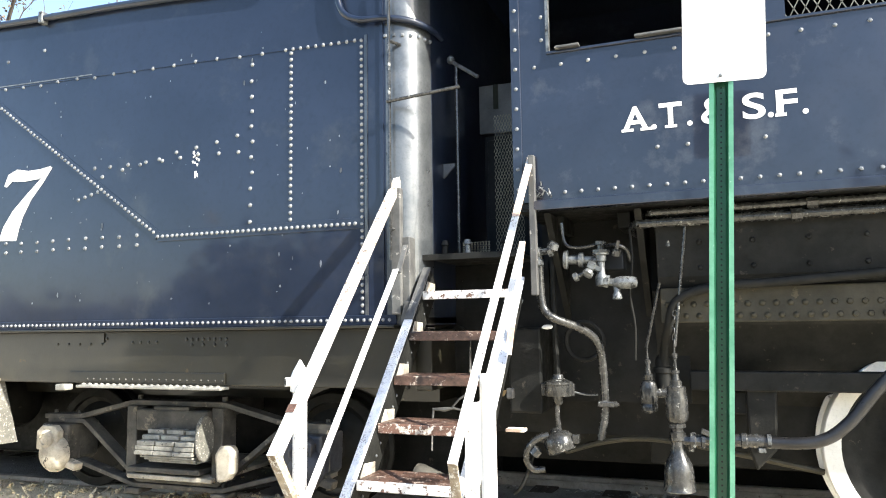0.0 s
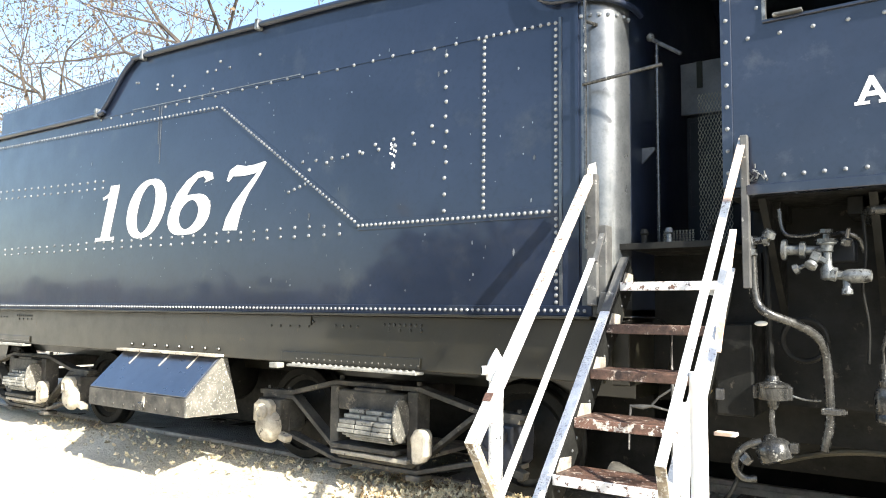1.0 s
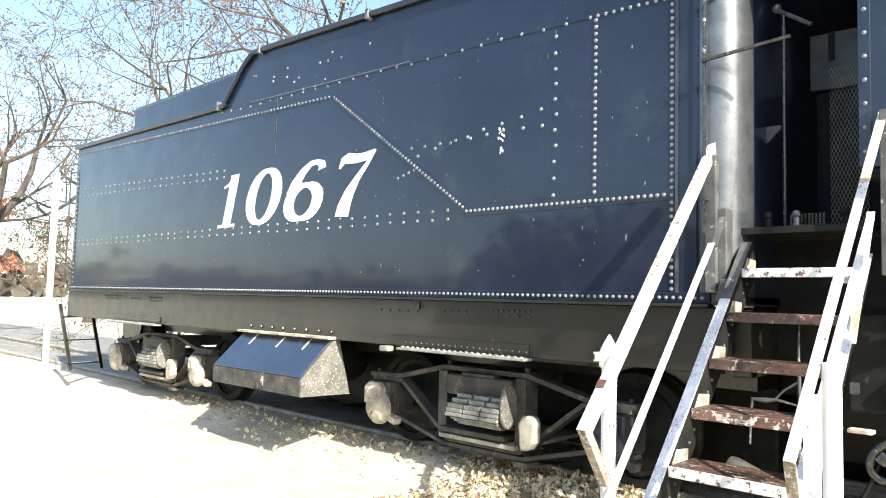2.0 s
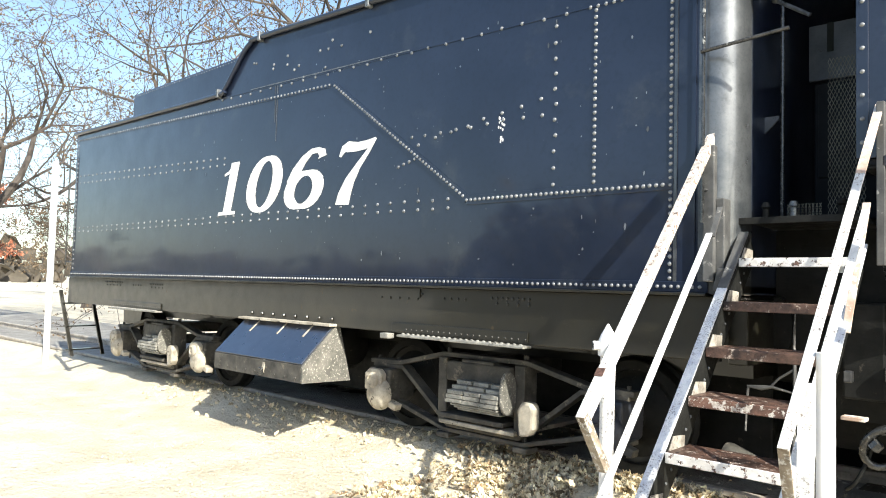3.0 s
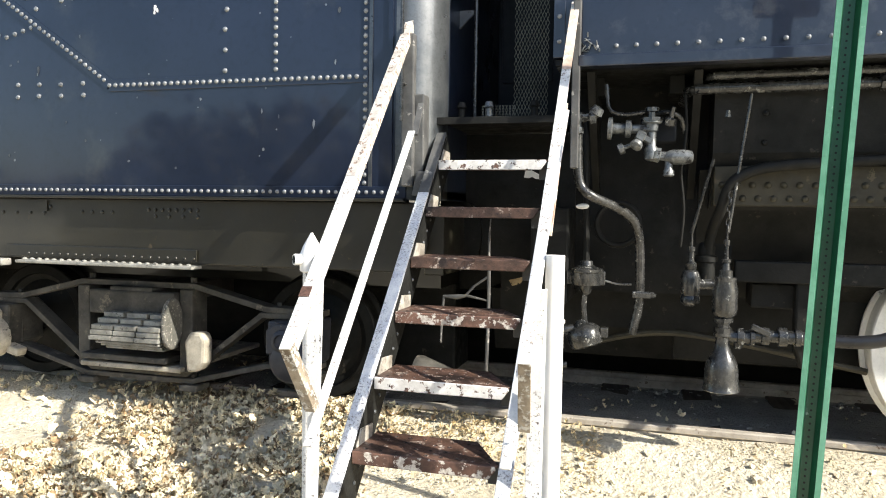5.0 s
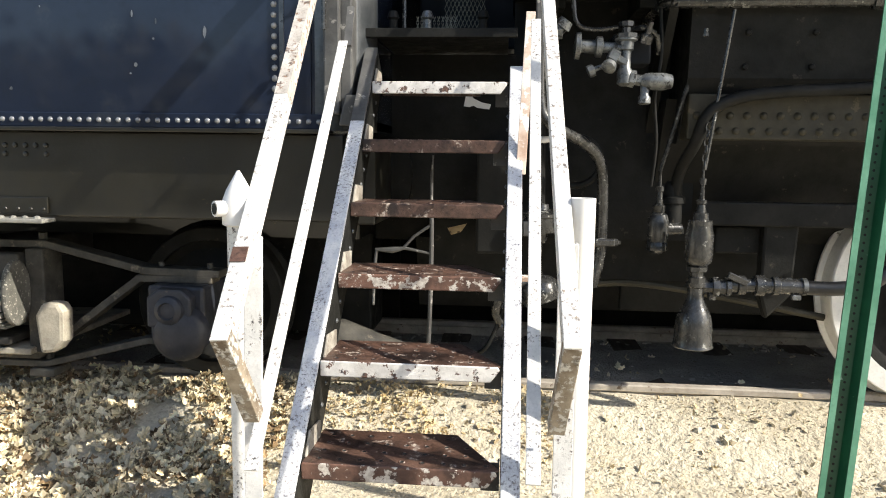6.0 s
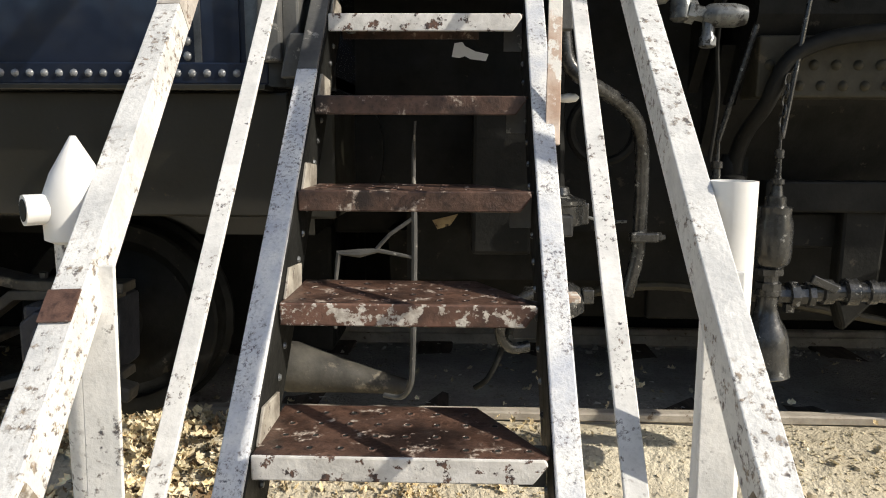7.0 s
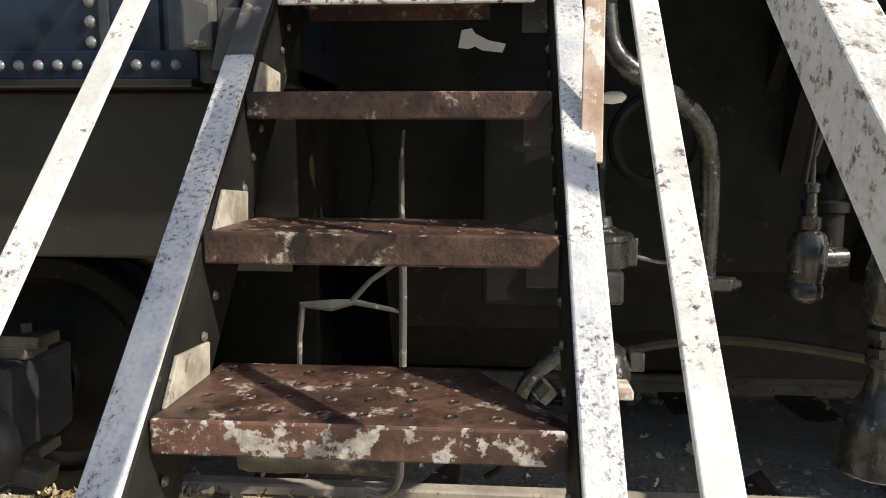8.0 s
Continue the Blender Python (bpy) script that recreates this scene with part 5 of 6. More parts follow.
    part("air_hose", tube(bmesh.new(), [(-0.36, 4.68, 0.82), (-0.43, 4.66, 0.8), (-0.49, 4.66, 0.74), (-0.51, 4.68, 0.66), (-0.47, 4.7, 0.6), (-0.4, 4.72, 0.6)], 0.022, 10, 5), FITTING, t, "worn looped air hose", smooth=True)
    fitting("hose_union", (-0.44, 4.66, 0.72), [(0.02, -0.03), (0.034, -0.026), (0.034, 0.02), (0.024, 0.026)], FITTING, 8, (0.6, 0, 0.7))
    fitting("cock_handle", (-0.345, 4.5, 1.505), [(0.004, 0), (0.012, 0.012), (0.016, 0.035), (0.013, 0.06), (0.004, 0.07)], LETTER, 12, (1, 0, 0.05), label="pale oval cock handle")
    # rods and plates that show between the treads
    part("hanger_strip", tube(bmesh.new(), [(-0.812, 4.5, 1.43), (-0.818, 4.5, 1.3), (-0.815, 4.5, 1.0), (-0.822, 4.5, 0.6), (-0.835, 4.52, 0.5), (-0.87, 4.55, 0.455), (-0.93, 4.58, 0.45)], [0.004] * 3 + [0.007] * 3 + [0.01] * 19, 8, 4), DARKSTEEL, t, "grey hooked hanger rod", smooth=True)
    fitting("nozzle_cone", (-1.38, 4.9, 0.455), [(0.075, 0.0), (0.1, 0.005), (0.104, 0.04), (0.09, 0.13), (0.066, 0.26), (0.045, 0.4), (0.034, 0.51), (0.02, 0.515)], TRUCK, 20, (0.97, 0.0, -0.17), label="dust-coated tapering pipe nozzle")
    part("hook_rod", tube(bmesh.new(), [(-1.09, 4.5, 0.72), (-1.085, 4.5, 0.9), (-1.075, 4.5, 0.985), (-1.0, 4.5, 0.985), (-0.94, 4.5, 0.995), (-0.82, 4.5, 0.972)], [0.006, 0.007, 0.011, 0.016, 0.008, 0.006], 8), DARKSTEEL, t)
    part("hook_rod", tube(bmesh.new(), [(-0.945, 4.5, 1.0), (-0.9, 4.5, 1.05), (-0.815, 4.5, 1.11)], 0.007, 8), DARKSTEEL, t)
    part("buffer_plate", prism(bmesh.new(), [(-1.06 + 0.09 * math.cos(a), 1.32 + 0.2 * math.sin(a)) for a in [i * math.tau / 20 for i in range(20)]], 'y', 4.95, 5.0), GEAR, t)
    # near-black back sheet for the deep shade behind the treads
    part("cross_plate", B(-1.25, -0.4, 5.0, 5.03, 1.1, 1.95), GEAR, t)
    part("rag_of_tin", prism(bmesh.new(), [(-0.70, 1.68), (-0.69, 1.73), (-0.66, 1.735), (-0.65, 1.72), (-0.61, 1.70), (-0.56, 1.69), (-0.57, 1.665), (-0.63, 1.672), (-0.65, 1.683), (-0.67, 1.676)], 'y', 4.9, 4.903), LETTER, t)
    part("brass_plate", prism(bmesh.new(), [(-0.77, 1.06), (-0.67, 1.085), (-0.7, 1.04), (-0.75, 1.025)], 'y', 4.85, 4.854), BRASS, t)
    part("corner_post", B(-0.365, -0.325, 4.33, 4.375, 1.7, 2.56), DARKSTEEL, t, "dark grey upright handrail post", bevel=0.005)
    rnd = random.Random(12)
    bm = bmesh.new()
    for k in range(14):
        p = Vector((-0.28 + rnd.uniform(-0.05, 0.05), YC - 0.012 + rnd.uniform(-0.01, 0.006), 2.345 + rnd.uniform(-0.045, 0.045)))
        q = p + Vector((rnd.uniform(-0.04, 0.04), rnd.uniform(-0.012, 0.004), rnd.uniform(-0.035, 0.035)))
        bar(bm, p, q, rnd.uniform(0.006, 0.018), 0.003, (0.3, 1, 0.2))
    tagged(part("metal_scrap", bm, FITTING_GREY, t, "ragged pale metal scrap"), kind="stuff")


make_locomotive()

# ---- boarding stair ----


def make_stair():
    t = thing("boarding_stair", (-0.78, 3.4, 0.0), "steep white-painted steel boarding stair with rusty brown perforated treads", "stair")
    dy, dz = 0.229, 0.245

    def front(z):
        return 4.30 + (z - 1.72) * dy / dz
    nrm = Vector((0, dz, -dy)).normalized()     # into the stair, behind its sloping face

    def sloped(name, x0, x1, za, zb, depth, m, label="", off=0.0, bev=0.004):
        bm = bmesh.new()
        a, b = Vector((0, front(za), za)) + nrm * (off + depth / 2), Vector((0, front(zb), zb)) + nrm * (off + depth / 2)
        xm = (x0 + x1) / 2
        a.x = b.x = xm
        bar(bm, a, b, x1 - x0, depth, (1, 0, 0))
        return part(name, bm, m, t, label, bevel=bev)
    # left and right channels: a flange in front, a web behind
    for x0, x1, wx, ztop in ((-1.122, -1.064, -1.068, 1.9), (-0.470, -0.414, -0.466, 1.81)):
        lo = 1.56 if x0 < -1 else ztop
        sloped("stringer", x0, x1, -0.02, lo, 0.014, STRINGER, "white stringer flange with dark scuffs", -0.012)
        if lo < ztop:
            sloped("stringer_head", x0, x1, lo, ztop, 0.014, DARKSTEEL, "bare dark grey stringer head", -0.012)
        # web coloured near black as shaded; its lit patches come with the treads
        sloped("stringer_web", wx - 0.006, wx + 0.006, -0.02, ztop - 0.01, 0.17, GEAR, "inner web, dark for the shade between treads", 0.003)
        inner = wx + 0.008 if x0 < -1 else wx - 0.008
        pts = []
        for k in range(30):
            z = 0.1 + k * 0.058
            p = Vector((inner, front(z), z)) + nrm * 0.10
            pts.append(p)
        rivets("web_bolts", pts, 0.009, FITTING_GREY, t, (1 if x0 < -1 else -1, 0, 0))
    # treads
    holes = None
    for k, (y, z) in enumerate(((4.30, 1.72), (4.08, 1.468), (3.85, 1.225), (3.64, 0.988), (3.39, 0.742), (3.16, 0.497), (2.93, 0.25))):
        zt = z + 0.022
        x0, x1 = -1.06, -0.474
        tr = part("tread", prism(bmesh.new(), [(x0, y + 0.004), (x1 - 0.012, y + 0.004), (x1, y + 0.016), (x1 - 0.14, y + 0.27), (x0, y + 0.27)], 'z', zt - 0.008, zt), RUST, t, "rusty brown perforated tread", bevel=0.003)
        part("tread_lip", prism(bmesh.new(), [(x0, zt - 0.052), (x1 - 0.035, zt - 0.052), (x1 - 0.006, zt - 0.012), (x1 - 0.012, zt), (x0, zt)], 'y', y - 0.004, y + 0.004), (LIPWHITE, RUST, RUST, LIP, LIPWHITE, LIP, RUST)[k], tr, ("white lip", "rusty lip", "rusty lip", "flaking white lip", "worn white lip", "flaking white lip", "rusty lip")[k], bevel=0.004)
        part("tread_back", B(x0, x1 - 0.13, y + 0.262, y + 0.27, zt - 0.04, zt - 0.008), RUST, tr)
        if holes is None:
            bm = bmesh.new()
            for i in range(9):
                for j in range(4):
                    if 0.045 + i * 0.0625 > 0.555 - 0.13 * (0.035 + 0.062 * j - 0.03) / 0.24:
                        continue
                    lathe(bm, [(0.0115, 0.0), (0.0088, 0.0016), (0.0072, 0.0018), (0.0062, 0.0004)], (0.045 + i * 0.0625, 0.035 + 0.062 * j, 0), (0, 0, 1), 10)
                    bm.faces.ensure_lookup_table()
                    bm.faces[-1].material_index = 1
            holes = bpy.data.meshes.new("raised_hole")
            bm.to_mesh(holes)
            bm.free()
            holes.materials.append(RUST)
            holes.materials.append(HOLE)
        ob = new("raised_hole", holes)
        ob.parent = tr
        ob.location = (x0, y, zt)
        tagged(ob, kind="stuff")
        # left: pale sunlit patch laid on the web; right: angle clip
        part("tread_clip", prism(bmesh.new(), [(y + 0.035, zt), (y + 0.2, zt), (y + 0.205, zt + 0.055), (y + 0.085, zt + 0.065)], 'x', -1.061, -1.053), WEBLIT, t, "sunlit patch of the flaking web", bevel=0.002)
        part("tread_bolt", lathe(bmesh.new(), [(0.012, 0), (0.016, 0.003), (0.016, 0.014), (0.022, 0.016), (0.022, 0.02), (0.01, 0.022)], (-1.0, y + 0.06, zt - 0.05), (0, 0, 1), 8), FITTING_GREY, t)
        part("tread_clip", B(-0.53, -0.474, y + 0.085, y + 0.091, zt - 0.1, zt - 0.01), DARKSTEEL, t, bevel=0.002)
    # upper handrails, their knees and posts
    lt, lk, lb = (-1.25, 4.47, 2.62), (-1.122, 2.74, 0.995), (-1.1, 2.89, 0.74)
    rt, rk, rb = (-0.37, 4.40, 2.57), (-0.325, 2.76, 1.0), (-0.345, 2.90, 0.74)

    def lerp(a, b, f):
        return tuple(Vector(a).lerp(Vector(b), f))
    for s, top, knee, low in ((1, lt, lk, lb), (-1, rt, rk, rb)):
        knee, top, low = [(p[0] - 0.010 * s, p[1], p[2]) for p in (knee, top, low)]
        cut = 0.38 if s > 0 else 0.72
        hr = part("handrail", angle_iron(bmesh.new(), knee, lerp(knee, top, cut), 0.042, 0.008, (-s, 0, 0), (0, 0.7, -0.7), 0.058), RAILWHITE, t, "chipped white angle iron handrail", bevel=0.002)
        part("handrail_top", angle_iron(bmesh.new(), lerp(knee, top, cut + 0.0005), top, 0.042, 0.008, (-s, 0, 0), (0, 0.7, -0.7), 0.058), RUSTTOP if s < 0 else DIRTYRAIL, hr, "rust-stained upper length")
        part("knee", angle_iron(bmesh.new(), (knee[0], knee[1] + 0.002, knee[2] - 0.004), low, 0.042, 0.008, (-s, 0, 0), (0, 0.8, 0.6)), KNEERUST, hr, "rusted bent knee of the handrail", bevel=0.002)
        if s > 0:
            up = Vector((0, -0.7, 0.7)) * 0.0035
            part("primer_patch", bar(bmesh.new(), Vector(lerp(knee, top, 0.097)) + up, Vector(lerp(knee, top, 0.117)) + up, 0.041, 0.003, (1, 0, 0)), RUST, hr, "brown bare primer patch")
        px = low[0] - 0.023 * s
        part("post", angle_iron(bmesh.new(), (px, 2.93, -0.03), (px, 2.99, 1.21), 0.05, 0.007, (1 if s > 0 else -1, 0, 0), (0, 1, 0)), WHITE, t, "white angle iron post", bevel=0.002)
    part("lower_rail", bar(bmesh.new(), (-1.108, 2.87, 0.62), (-1.13, 4.05, 1.87), 0.036, 0.01, (1, 0, 0)), WHITE, t, "chipped white lower rail", bevel=0.002)
    part("lower_rail", bar(bmesh.new(), (-0.39, 2.87, 0.62), (-0.372, 4.15, 1.97), 0.038, 0.01, (1, 0, 0)), WHITE, t, bevel=0.002)
    part("rail_clip", bar(bmesh.new(), (-1.11, 4.04, 1.85), (-1.13, 4.2, 2.03), 0.03, 0.012, (1, 0, 0)), DARKSTEEL, t)
    part("plate_strap", bar(bmesh.new(), (-0.42, 3.98, 1.36), (-0.39, 4.25, 2.02), 0.038, 0.008, (1, 0, 0)), RUSTTOP, t, "white strap stained with rust", bevel=0.002)
    part("step_bracket", B(-0.41, -0.372, 3.885, 3.925, 1.13, 1.185), DARKSTEEL, t, bevel=0.006)
    part("tread_end", B(-0.44, -0.335, 3.96, 4.03, 0.942, 0.96), RUSTTOP, t, "rusty tread end past the stringer", bevel=0.003)


make_stair()


def make_capped_post():
    t = thing("capped_pipe_post", (-1.21, 3.10, 0.0), "white painted pipe post with a pointed cap beside the stair", "post")
    part("pipe", lathe(bmesh.new(), [(0.034, -0.05), (0.034, 1.235)], (-1.21, 3.10, 0), (0, 0, 1), 20), WHITE, t, smooth=True)
    cap = part("cap", lathe(bmesh.new(), [(0.036, 1.225), (0.046, 1.23), (0.047, 1.29), (0.034, 1.325), (0.004, 1.378)], (-1.21, 3.10, 0), (0, 0, 1), 20), LETTER, t, "pointed white cap", smooth=True)
    part("spout", tube(bmesh.new(), [(-1.225, 3.085, 1.275), (-1.26, 3.05, 1.275)], 0.022, 14), LETTER, cap, smooth=True)
    part("spout_mouth", tube(bmesh.new(), [(-1.2595, 3.0505, 1.275), (-1.261, 3.049, 1.275)], 0.016, 12), HOLE, cap)
    return t


make_capped_post()


def make_open_post():
    t = thing("open_pipe_post", (-0.27, 3.10, 0.0), "white painted open-topped pipe post beside the stair", "post")
    part("pipe", lathe(bmesh.new(), [(0.034, -0.05), (0.034, 1.32), (0.030, 1.32), (0.030, 1.2)], (-0.27, 3.10, 0), (0, 0, 1), 20), LETTER, t, smooth=True)


make_open_post()

# ---- sign ----


def make_sign():
    a, b = Vector((0.62, 3.55, -0.1)), Vector((0.765, 3.55, 2.95))
    t = thing("sign_post", (0.605, 3.55, 0.0), "green perforated channel post carrying a blank white sign plate", "sign")
    w = 0.105
    bm = bmesh.new()
    sec = [(-w / 2, 0), (-w / 2 + 0.022, 0), (-w / 2 + 0.034, 0.035), (w / 2 - 0.034, 0.035), (w / 2 - 0.022, 0), (w / 2, 0), (w / 2, 0.004), (w / 2 - 0.02, 0.004), (w / 2 - 0.031, 0.039), (-w / 2 + 0.031, 0.039), (-w / 2 + 0.02, 0.004), (-w / 2, 0.004)]
    va = [bm.verts.new(a + Vector((x, y, 0))) for x, y in sec]
    vb = [bm.verts.new(b + Vector((x, y, 0))) for x, y in sec]
    bm.faces.new(va[::-1])
    bm.faces.new(vb)
    for i in range(12):
        j = (i + 1) % 12
        bm.faces.new((va[i], va[j], vb[j], vb[i]))
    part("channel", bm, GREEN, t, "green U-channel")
    # thin paler strips paint the sunlight on the flange fronts
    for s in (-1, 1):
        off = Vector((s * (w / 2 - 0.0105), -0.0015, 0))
        part("flange_face", bar(bmesh.new(), a + off, b + off, 0.021, 0.002, (1, 0, 0)), LITGREEN, t, "green flange face painted paler as sunlit")
    bm = bmesh.new()
    for k in range(112):
        p = a.lerp(b, (k + 3) / 118)
        lathe(bm, [(0.0045, 0), (0.0045, 0.001)], (p.x, p.y + 0.0345, p.z), (0, -1, 0), 8)
    tagged(part("post_hole", bm, HOLE, t), kind="stuff")
    # plate with rounded corners
    bm = bmesh.new()
    cx, z0, z1, hw, r = 0.762, 2.63, 3.08, 0.18, 0.03
    pts = []
    for qx, qz, s in ((cx + hw - r, z1 - r, 0), (cx - hw + r, z1 - r, 1), (cx - hw + r, z0 + r, 2), (cx + hw - r, z0 + r, 3)):
        pts += [(qx + r * math.cos((s + i / 5) * math.pi / 2), qz + r * math.sin((s + i / 5) * math.pi / 2)) for i in range(6)]
    prism(bm, pts, 'y', 3.541, 3.546)
    bmesh.ops.rotate(bm, verts=bm.verts, cent=(cx, 3.54, z0), matrix=Matrix.Rotation(radians(2.0), 3, 'Y'))
    part("sign_plate", bm, SIGN, t, "blank white sign plate")
    part("plate_bolt", lathe(bmesh.new(), [(0.009, 0), (0.009, 0.004), (0.005, 0.006)], (0.75, 3.541, 2.66), (0, -1, 0), 8), FITTING_GREY, t)


make_sign()

# ---- surroundings ----


def make_pole():
    t = thing("white_pole", (-12.6, 4.45, 0), "slim white painted pole standing beside the track", "pole")
    part("shaft", lathe(bmesh.new(), [(0.05, -0.05), (0.055, 3.4), (0.04, 3.45)], (-12.6, 4.45, 0), (0, 0, 1), 14), LETTER, t, smooth=True)


make_pole()


def make_tree(name, base, height, seed, leaf_mat, leaves, lean=(0, 0), label="", spread=1.0, radius=0.16, leaf_size=0.042, depth=5, group=""):
    rnd = random.Random(seed)
    t = thing(name, base, label, "tree", group)
    wood = bmesh.new()
    tips = []

    def grow(p, d, length, r, lvl):
        n = 4
        pts, rs = [p.copy()], [r]
        q = p.copy()
        dd = d.copy()
        for i in range(n):
            dd = (dd + Vector((rnd.uniform(-1, 1), rnd.uniform(-1, 1), rnd.uniform(-0.6, 0.8))) * 0.17).normalized()
            q = q + dd * length / n
            pts.append(q.copy())
            rs.append(r * (1 - 0.42 * (i + 1) / n))
            if lvl >= 3:
                tips.append(q.copy())
        tube(wood, pts, rs, 8 if lvl < 2 else 5 if lvl < 4 else 3)
        if lvl >= depth:
            tips.append(q)
            return
        kids = 3 if lvl < 3 else 2
        for k in range(kids):
            side = dd.orthogonal().normalized()
            side.rotate(Matrix.Rotation(rnd.uniform(0, math.tau), 3, dd))
            nd = (dd * rnd.uniform(0.55, 0.9) + side * rnd.uniform(0.5, 0.95) * spread + Vector((0, 0, 0.05))).normalized()
            at = pts[-1] if k < 2 else pts[rnd.randint(1, 3)]
            grow(at, nd, length * rnd.uniform(0.62, 0.85), max(0.009, rs[-1] * rnd.uniform(0.7, 0.96)), lvl + 1)
    b = Vector(base)
    grow(b + Vector((0, 0, -0.1)), Vector((lean[0], lean[1], 1)).normalized(), height * (0.3 if spread < 1.4 else 0.17), radius, 0)
    part("trunk", wood, BARK, t, "pale grey bare limbs", smooth=True)
    vs, fs = [], []
    for i in range(leaves):
        g = 0.12 if spread < 1.4 else 0.7
        c = rnd.choice(tips) + Vector((rnd.gauss(0, g), rnd.gauss(0, g), rnd.gauss(-0.25 * g, g)))
        c.z = max(c.z, 0.1)
        m = Euler((rnd.uniform(0, 6.3), rnd.uniform(0, 6.3), rnd.uniform(0, 6.3))).to_matrix()
        s = leaf_size * rnd.uniform(0.5, 1.3)
        o = len(vs)
        vs += [tuple(c + m @ Vector(p) * s) for p in ((-1, 0, 0), (0, -0.55, 0.15), (1, 0, 0), (0, 0.55, 0.15))]
        fs += [(o, o + 1, o + 2, o + 3)]
    me = bpy.data.meshes.new("crown")
    me.from_pydata(vs, [], fs)
    tagged(link("crown", me, leaf_mat, t, "thin sparse autumn leaves"), kind="stuff")


make_tree("bare_tree", (-18.0, 12.5, 0), 14.0, 11, TREELEAF, 4200, (0.1, -0.1), "tall bare autumn tree with a few brown leaves behind the tender", 1.05, 0.34, depth=7)
make_tree("bare_tree", (-24.5, 6.2, 0), 11.5, 12, TREELEAF, 4200, (0.3, 0.1), "leaning pale-barked tree with sparse leaves beyond the tender", 1.1, 0.32, depth=7)
make_tree("bare_tree", (-13.5, 13.0, 0), 14.0, 15, TREELEAF, 4200, (-0.1, -0.1), "bare spreading tree standing close behind the tender", 1.05, 0.34, depth=7)
make_tree("bare_tree", (-26.0, 13.0, 0), 14, 21, TREELEAF, 4200, (0.1, -0.05), "bare spreading tree farther behind the tender", 1.05, 0.34, depth=7)
make_tree("bare_tree", (-36.0, 14.0, 0), 15, 24, TREELEAF, 1300, (0.1, 0.0), "tall far tree with thin brown foliage", 1.05, 0.34, depth=7)
make_tree("red_leaved_tree", (-44.0, 12.3, 0), 8, 31, REDLEAF, 6000, (0, 0), "distant tree with rust-red autumn leaves", 1.1, 0.16, 0.12)
make_tree("bare_tree", (-60.0, 22.0, 0), 11, 33, TREELEAF, 3500, (0, 0), "distant bare tree on open ground", 1.1, 0.2, 0.1)


for k in range(11):
    make_tree("shade_tree", (-16.1 + 2.8 * k, -12.5 - 1.6 * (k % 2), 0), 7.0 + 1.3 * (k % 3), 41 + k, GREENLEAF, 4200, (0, 0), "dry olive-brown low-branched tree across the open ground", 1.5, 0.2, 0.4, group="shade trees")


def make_far_woods():
    rnd = random.Random(8)
    vs, fs = [], []
    for i in range(5200):
        a = rnd.uniform(0, math.tau)
        d = rnd.uniform(150, 210)
        c = Vector((math.cos(a) * d, math.sin(a) * d, abs(rnd.gauss(0, 3.2)) + 0.5))
        s = rnd.uniform(0.8, 2.4)
        m = Euler((rnd.uniform(0, 6.3), rnd.uniform(0, 6.3), rnd.uniform(0, 6.3))).to_matrix()
        o = len(vs)
        vs += [tuple(c + m @ Vector(p) * s) for p in ((-1, -0.6, 0), (0.2, -1, 0.3), (1, 0.1, 0), (0.3, 0.9, -0.3), (-0.8, 0.6, 0.2))]
        fs += [(o, o + 1, o + 2, o + 3, o + 4)]
    me = bpy.data.meshes.new("far_woods")
    me.from_pydata(vs, [], fs)
    tagged(link("far_woods", me, BACKWOOD), "hazy brown line of distant woods", "woods", kind="stuff")


make_far_woods()

# ---- loose leaves and stones ----


def litter(x, y):
    clump = max(0.0, 0.6 + 1.3 * noise.noise((x * 1.9, y * 2.3, 9)) + 0.7 * noise.noise((x * 5.5, y * 6.5, 3)))
    return min(1, clump) * min(1, max(0.03, (-1.4 - x) / 0.35)) * min(1, max(0, (x + 3.7) / 0.9)) * min(1, max(0, (y - 2.6) / 1.1))


def chips(x, y):
    band = math.exp(-((y - 4.75) / 0.28) ** 2) if -1.8 < x < -0.2 else 0.0
    return min(1, band + 0.02) * max(0.05, 0.5 + 1.3 * noise.noise((x * 2.6, y * 2.6, 2)))


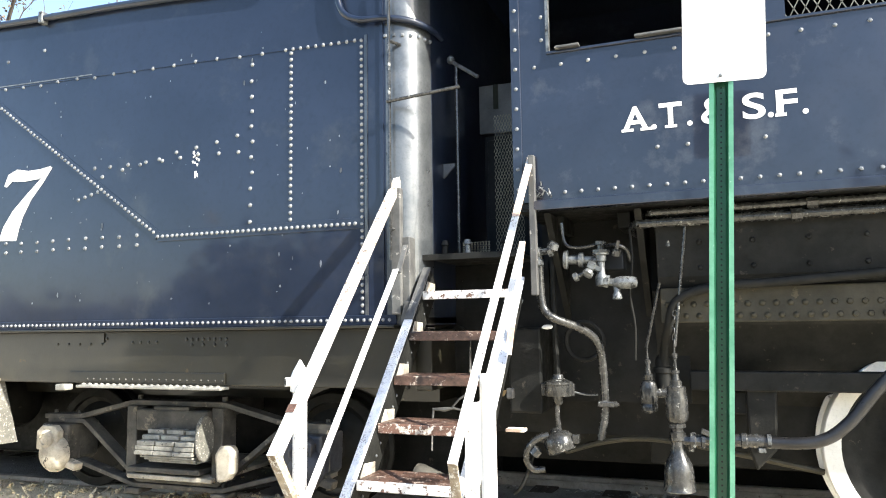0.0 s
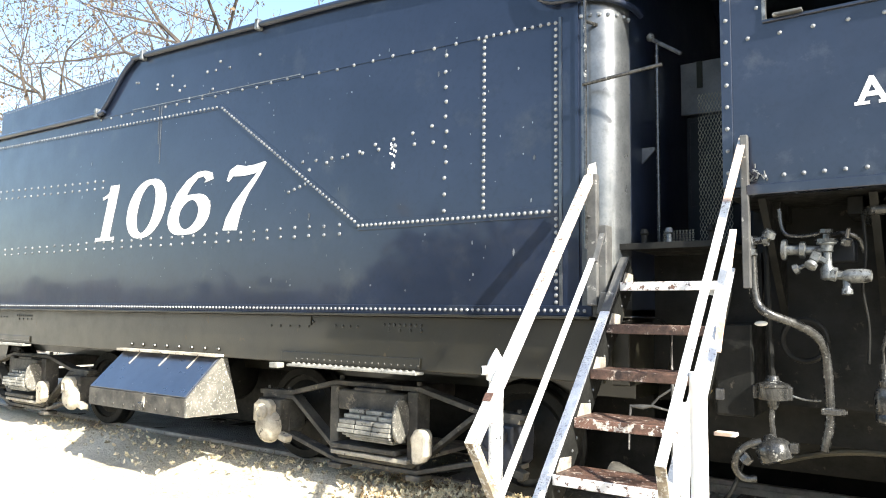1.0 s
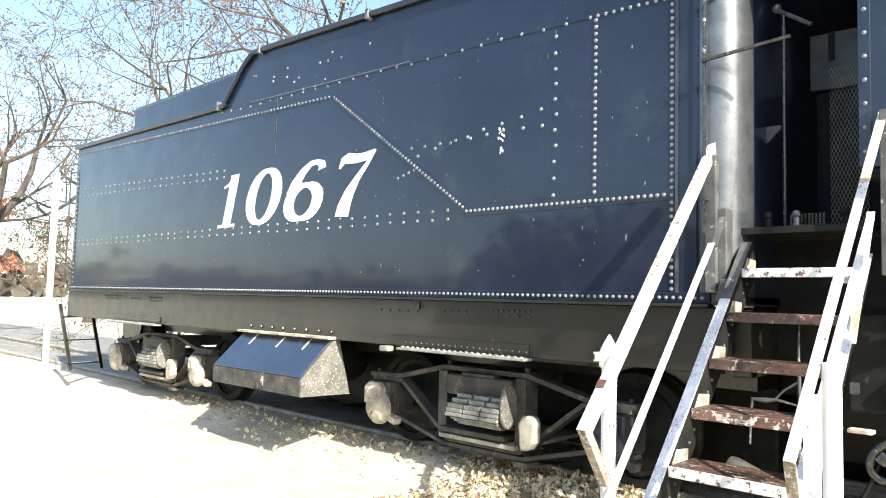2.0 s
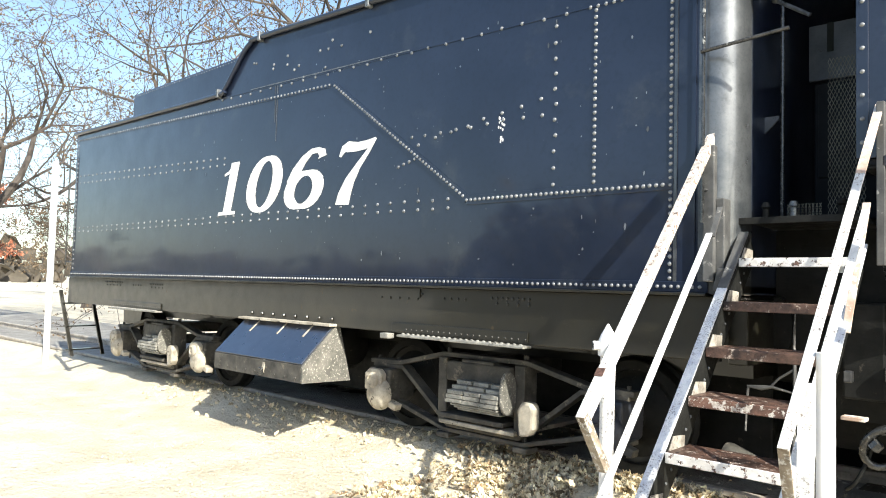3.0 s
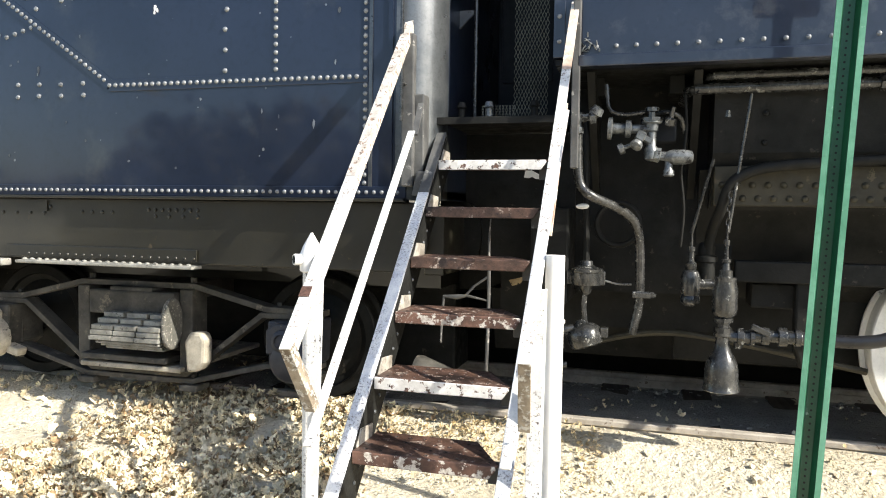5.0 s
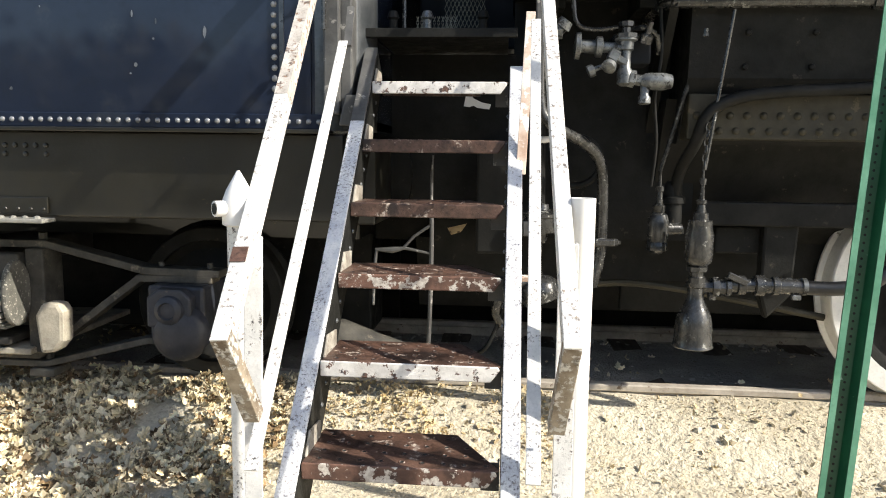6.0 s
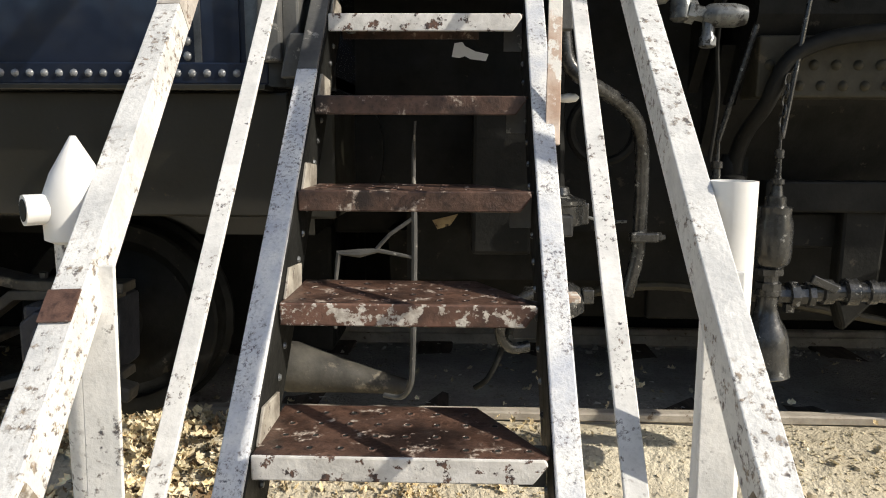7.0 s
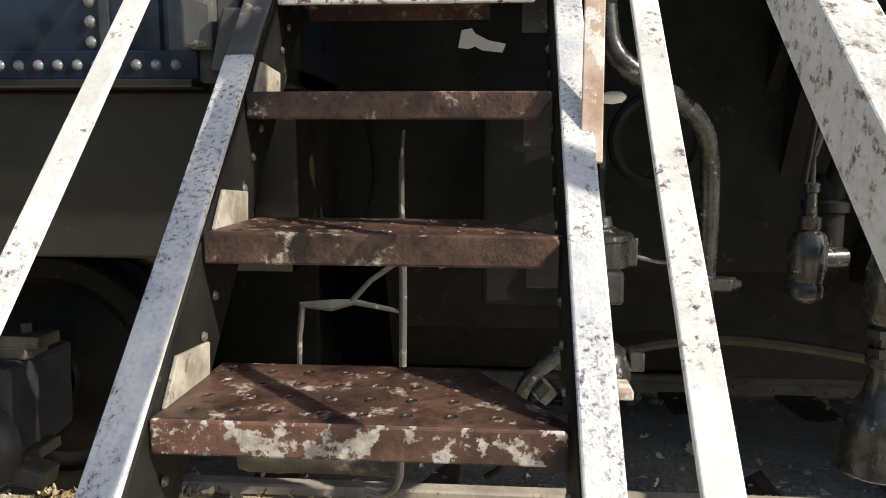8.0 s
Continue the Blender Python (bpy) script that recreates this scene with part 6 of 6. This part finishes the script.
scatter("fallen_leaves", 4600, (-3.7, -1.12, 2.6, 5.1), 0.033, LEAF, "clumped drift of dry curled fallen leaves on the dirt", "leaves", 3, True, litter, 0.016)
scatter("fallen_leaves", 1800, (-3.7, -1.12, 2.6, 5.05), 0.032, BROWNLEAF, "dull brown fallen leaves mixed through the drift", "leaves", 13, True, litter, 0.01)
scatter("fallen_leaves", 800, (-2.2, 2.0, 4.2, 5.12), 0.017, YELLOWLEAF, "small yellow-brown dry leaf pieces along the rail", "leaves", 14, True, chips, 0.01)
scatter("fallen_leaves", 500, (-9, -3.6, 3.6, 5.12), 0.03, LEAF, "scattered dry leaves beside the tender track", "leaves", 15, True, lambda x, y: math.exp(-((y - 4.8) / 0.3) ** 2))
scatter("fallen_leaves", 120, (-0.6, 1.9, 2.6, 4.9), 0.024, LEAF, "a few dry leaves on the open dirt", "leaves", 16, True)
scatter("fallen_leaves", 160, (-4, 2, 5.22, 6.4), 0.024, LEAF, "dry leaves blown onto the track bed", "leaves", 5, True, lambda x, y: max(0.03, 0.2 + noise.noise((x * 2, y * 3, 7))), 0.03)
scatter("fallen_leaves", 170, (-1.7, 0.5, 5.22, 5.5), 0.02, LEAF, "pale dry leaves caught behind the rail", "leaves", 19, True, lambda x, y: max(0.05, 0.3 + 1.5 * noise.noise((x * 3, y * 3, 8))), 0.01)
scatter("straw", 4200, (-1.6, 2.2, 2.4, 5.05), 0.009, STRAW, "fine pale straw and bark bits on the dirt", "straw", 17, True, lambda x, y: max(0.05, 0.4 + noise.noise((x * 2.4, y * 2.4, 1))), -0.001)
scatter("clods", 180, (-3.5, 2.0, 2.6, 5.0), 0.022, CLOD, "rounded clods of dry dirt", "clods", 26, False, lambda x, y: max(0.0, 0.1 + 1.6 * noise.noise((x * 3.1, y * 3.1, 14))))
scatter("pebbles", 4000, (-6, 2, 2.6, 5.1), 0.008, CLOD, "small tan pebbles and clods on the dirt", "pebbles", 6, False, lambda x, y: max(0.04, 0.35 + 1.2 * noise.noise((x * 2.1, y * 2.1, 4))))
scatter("ballast", 9000, (-12, 2.5, 5.24, 7.6), 0.026, BALLAST, "dark grey ballast stones between the rails", "ballast", 7, False)

# sleepers last, one object each on one mesh
tie_me = bpy.data.meshes.new("sleeper")
bm = B(-0.11, 0.11, 5.24, 6.98, -0.06, 0.075)
bmesh.ops.bevel(bm, geom=bm.edges[:], offset=0.008, segments=1, affect='EDGES')
bm.to_mesh(tie_me)
bm.free()
tie_me.materials.append(TIE)
for i in range(26):
    ob = new("sleeper", tie_me)
    ob.location = (-12.6 + 0.62 * i, random.uniform(-0.02, 0.02), 0)
    tagged(ob, "old dark wooden sleeper half buried in cinders", "sleeper", "track sleepers", "structure")
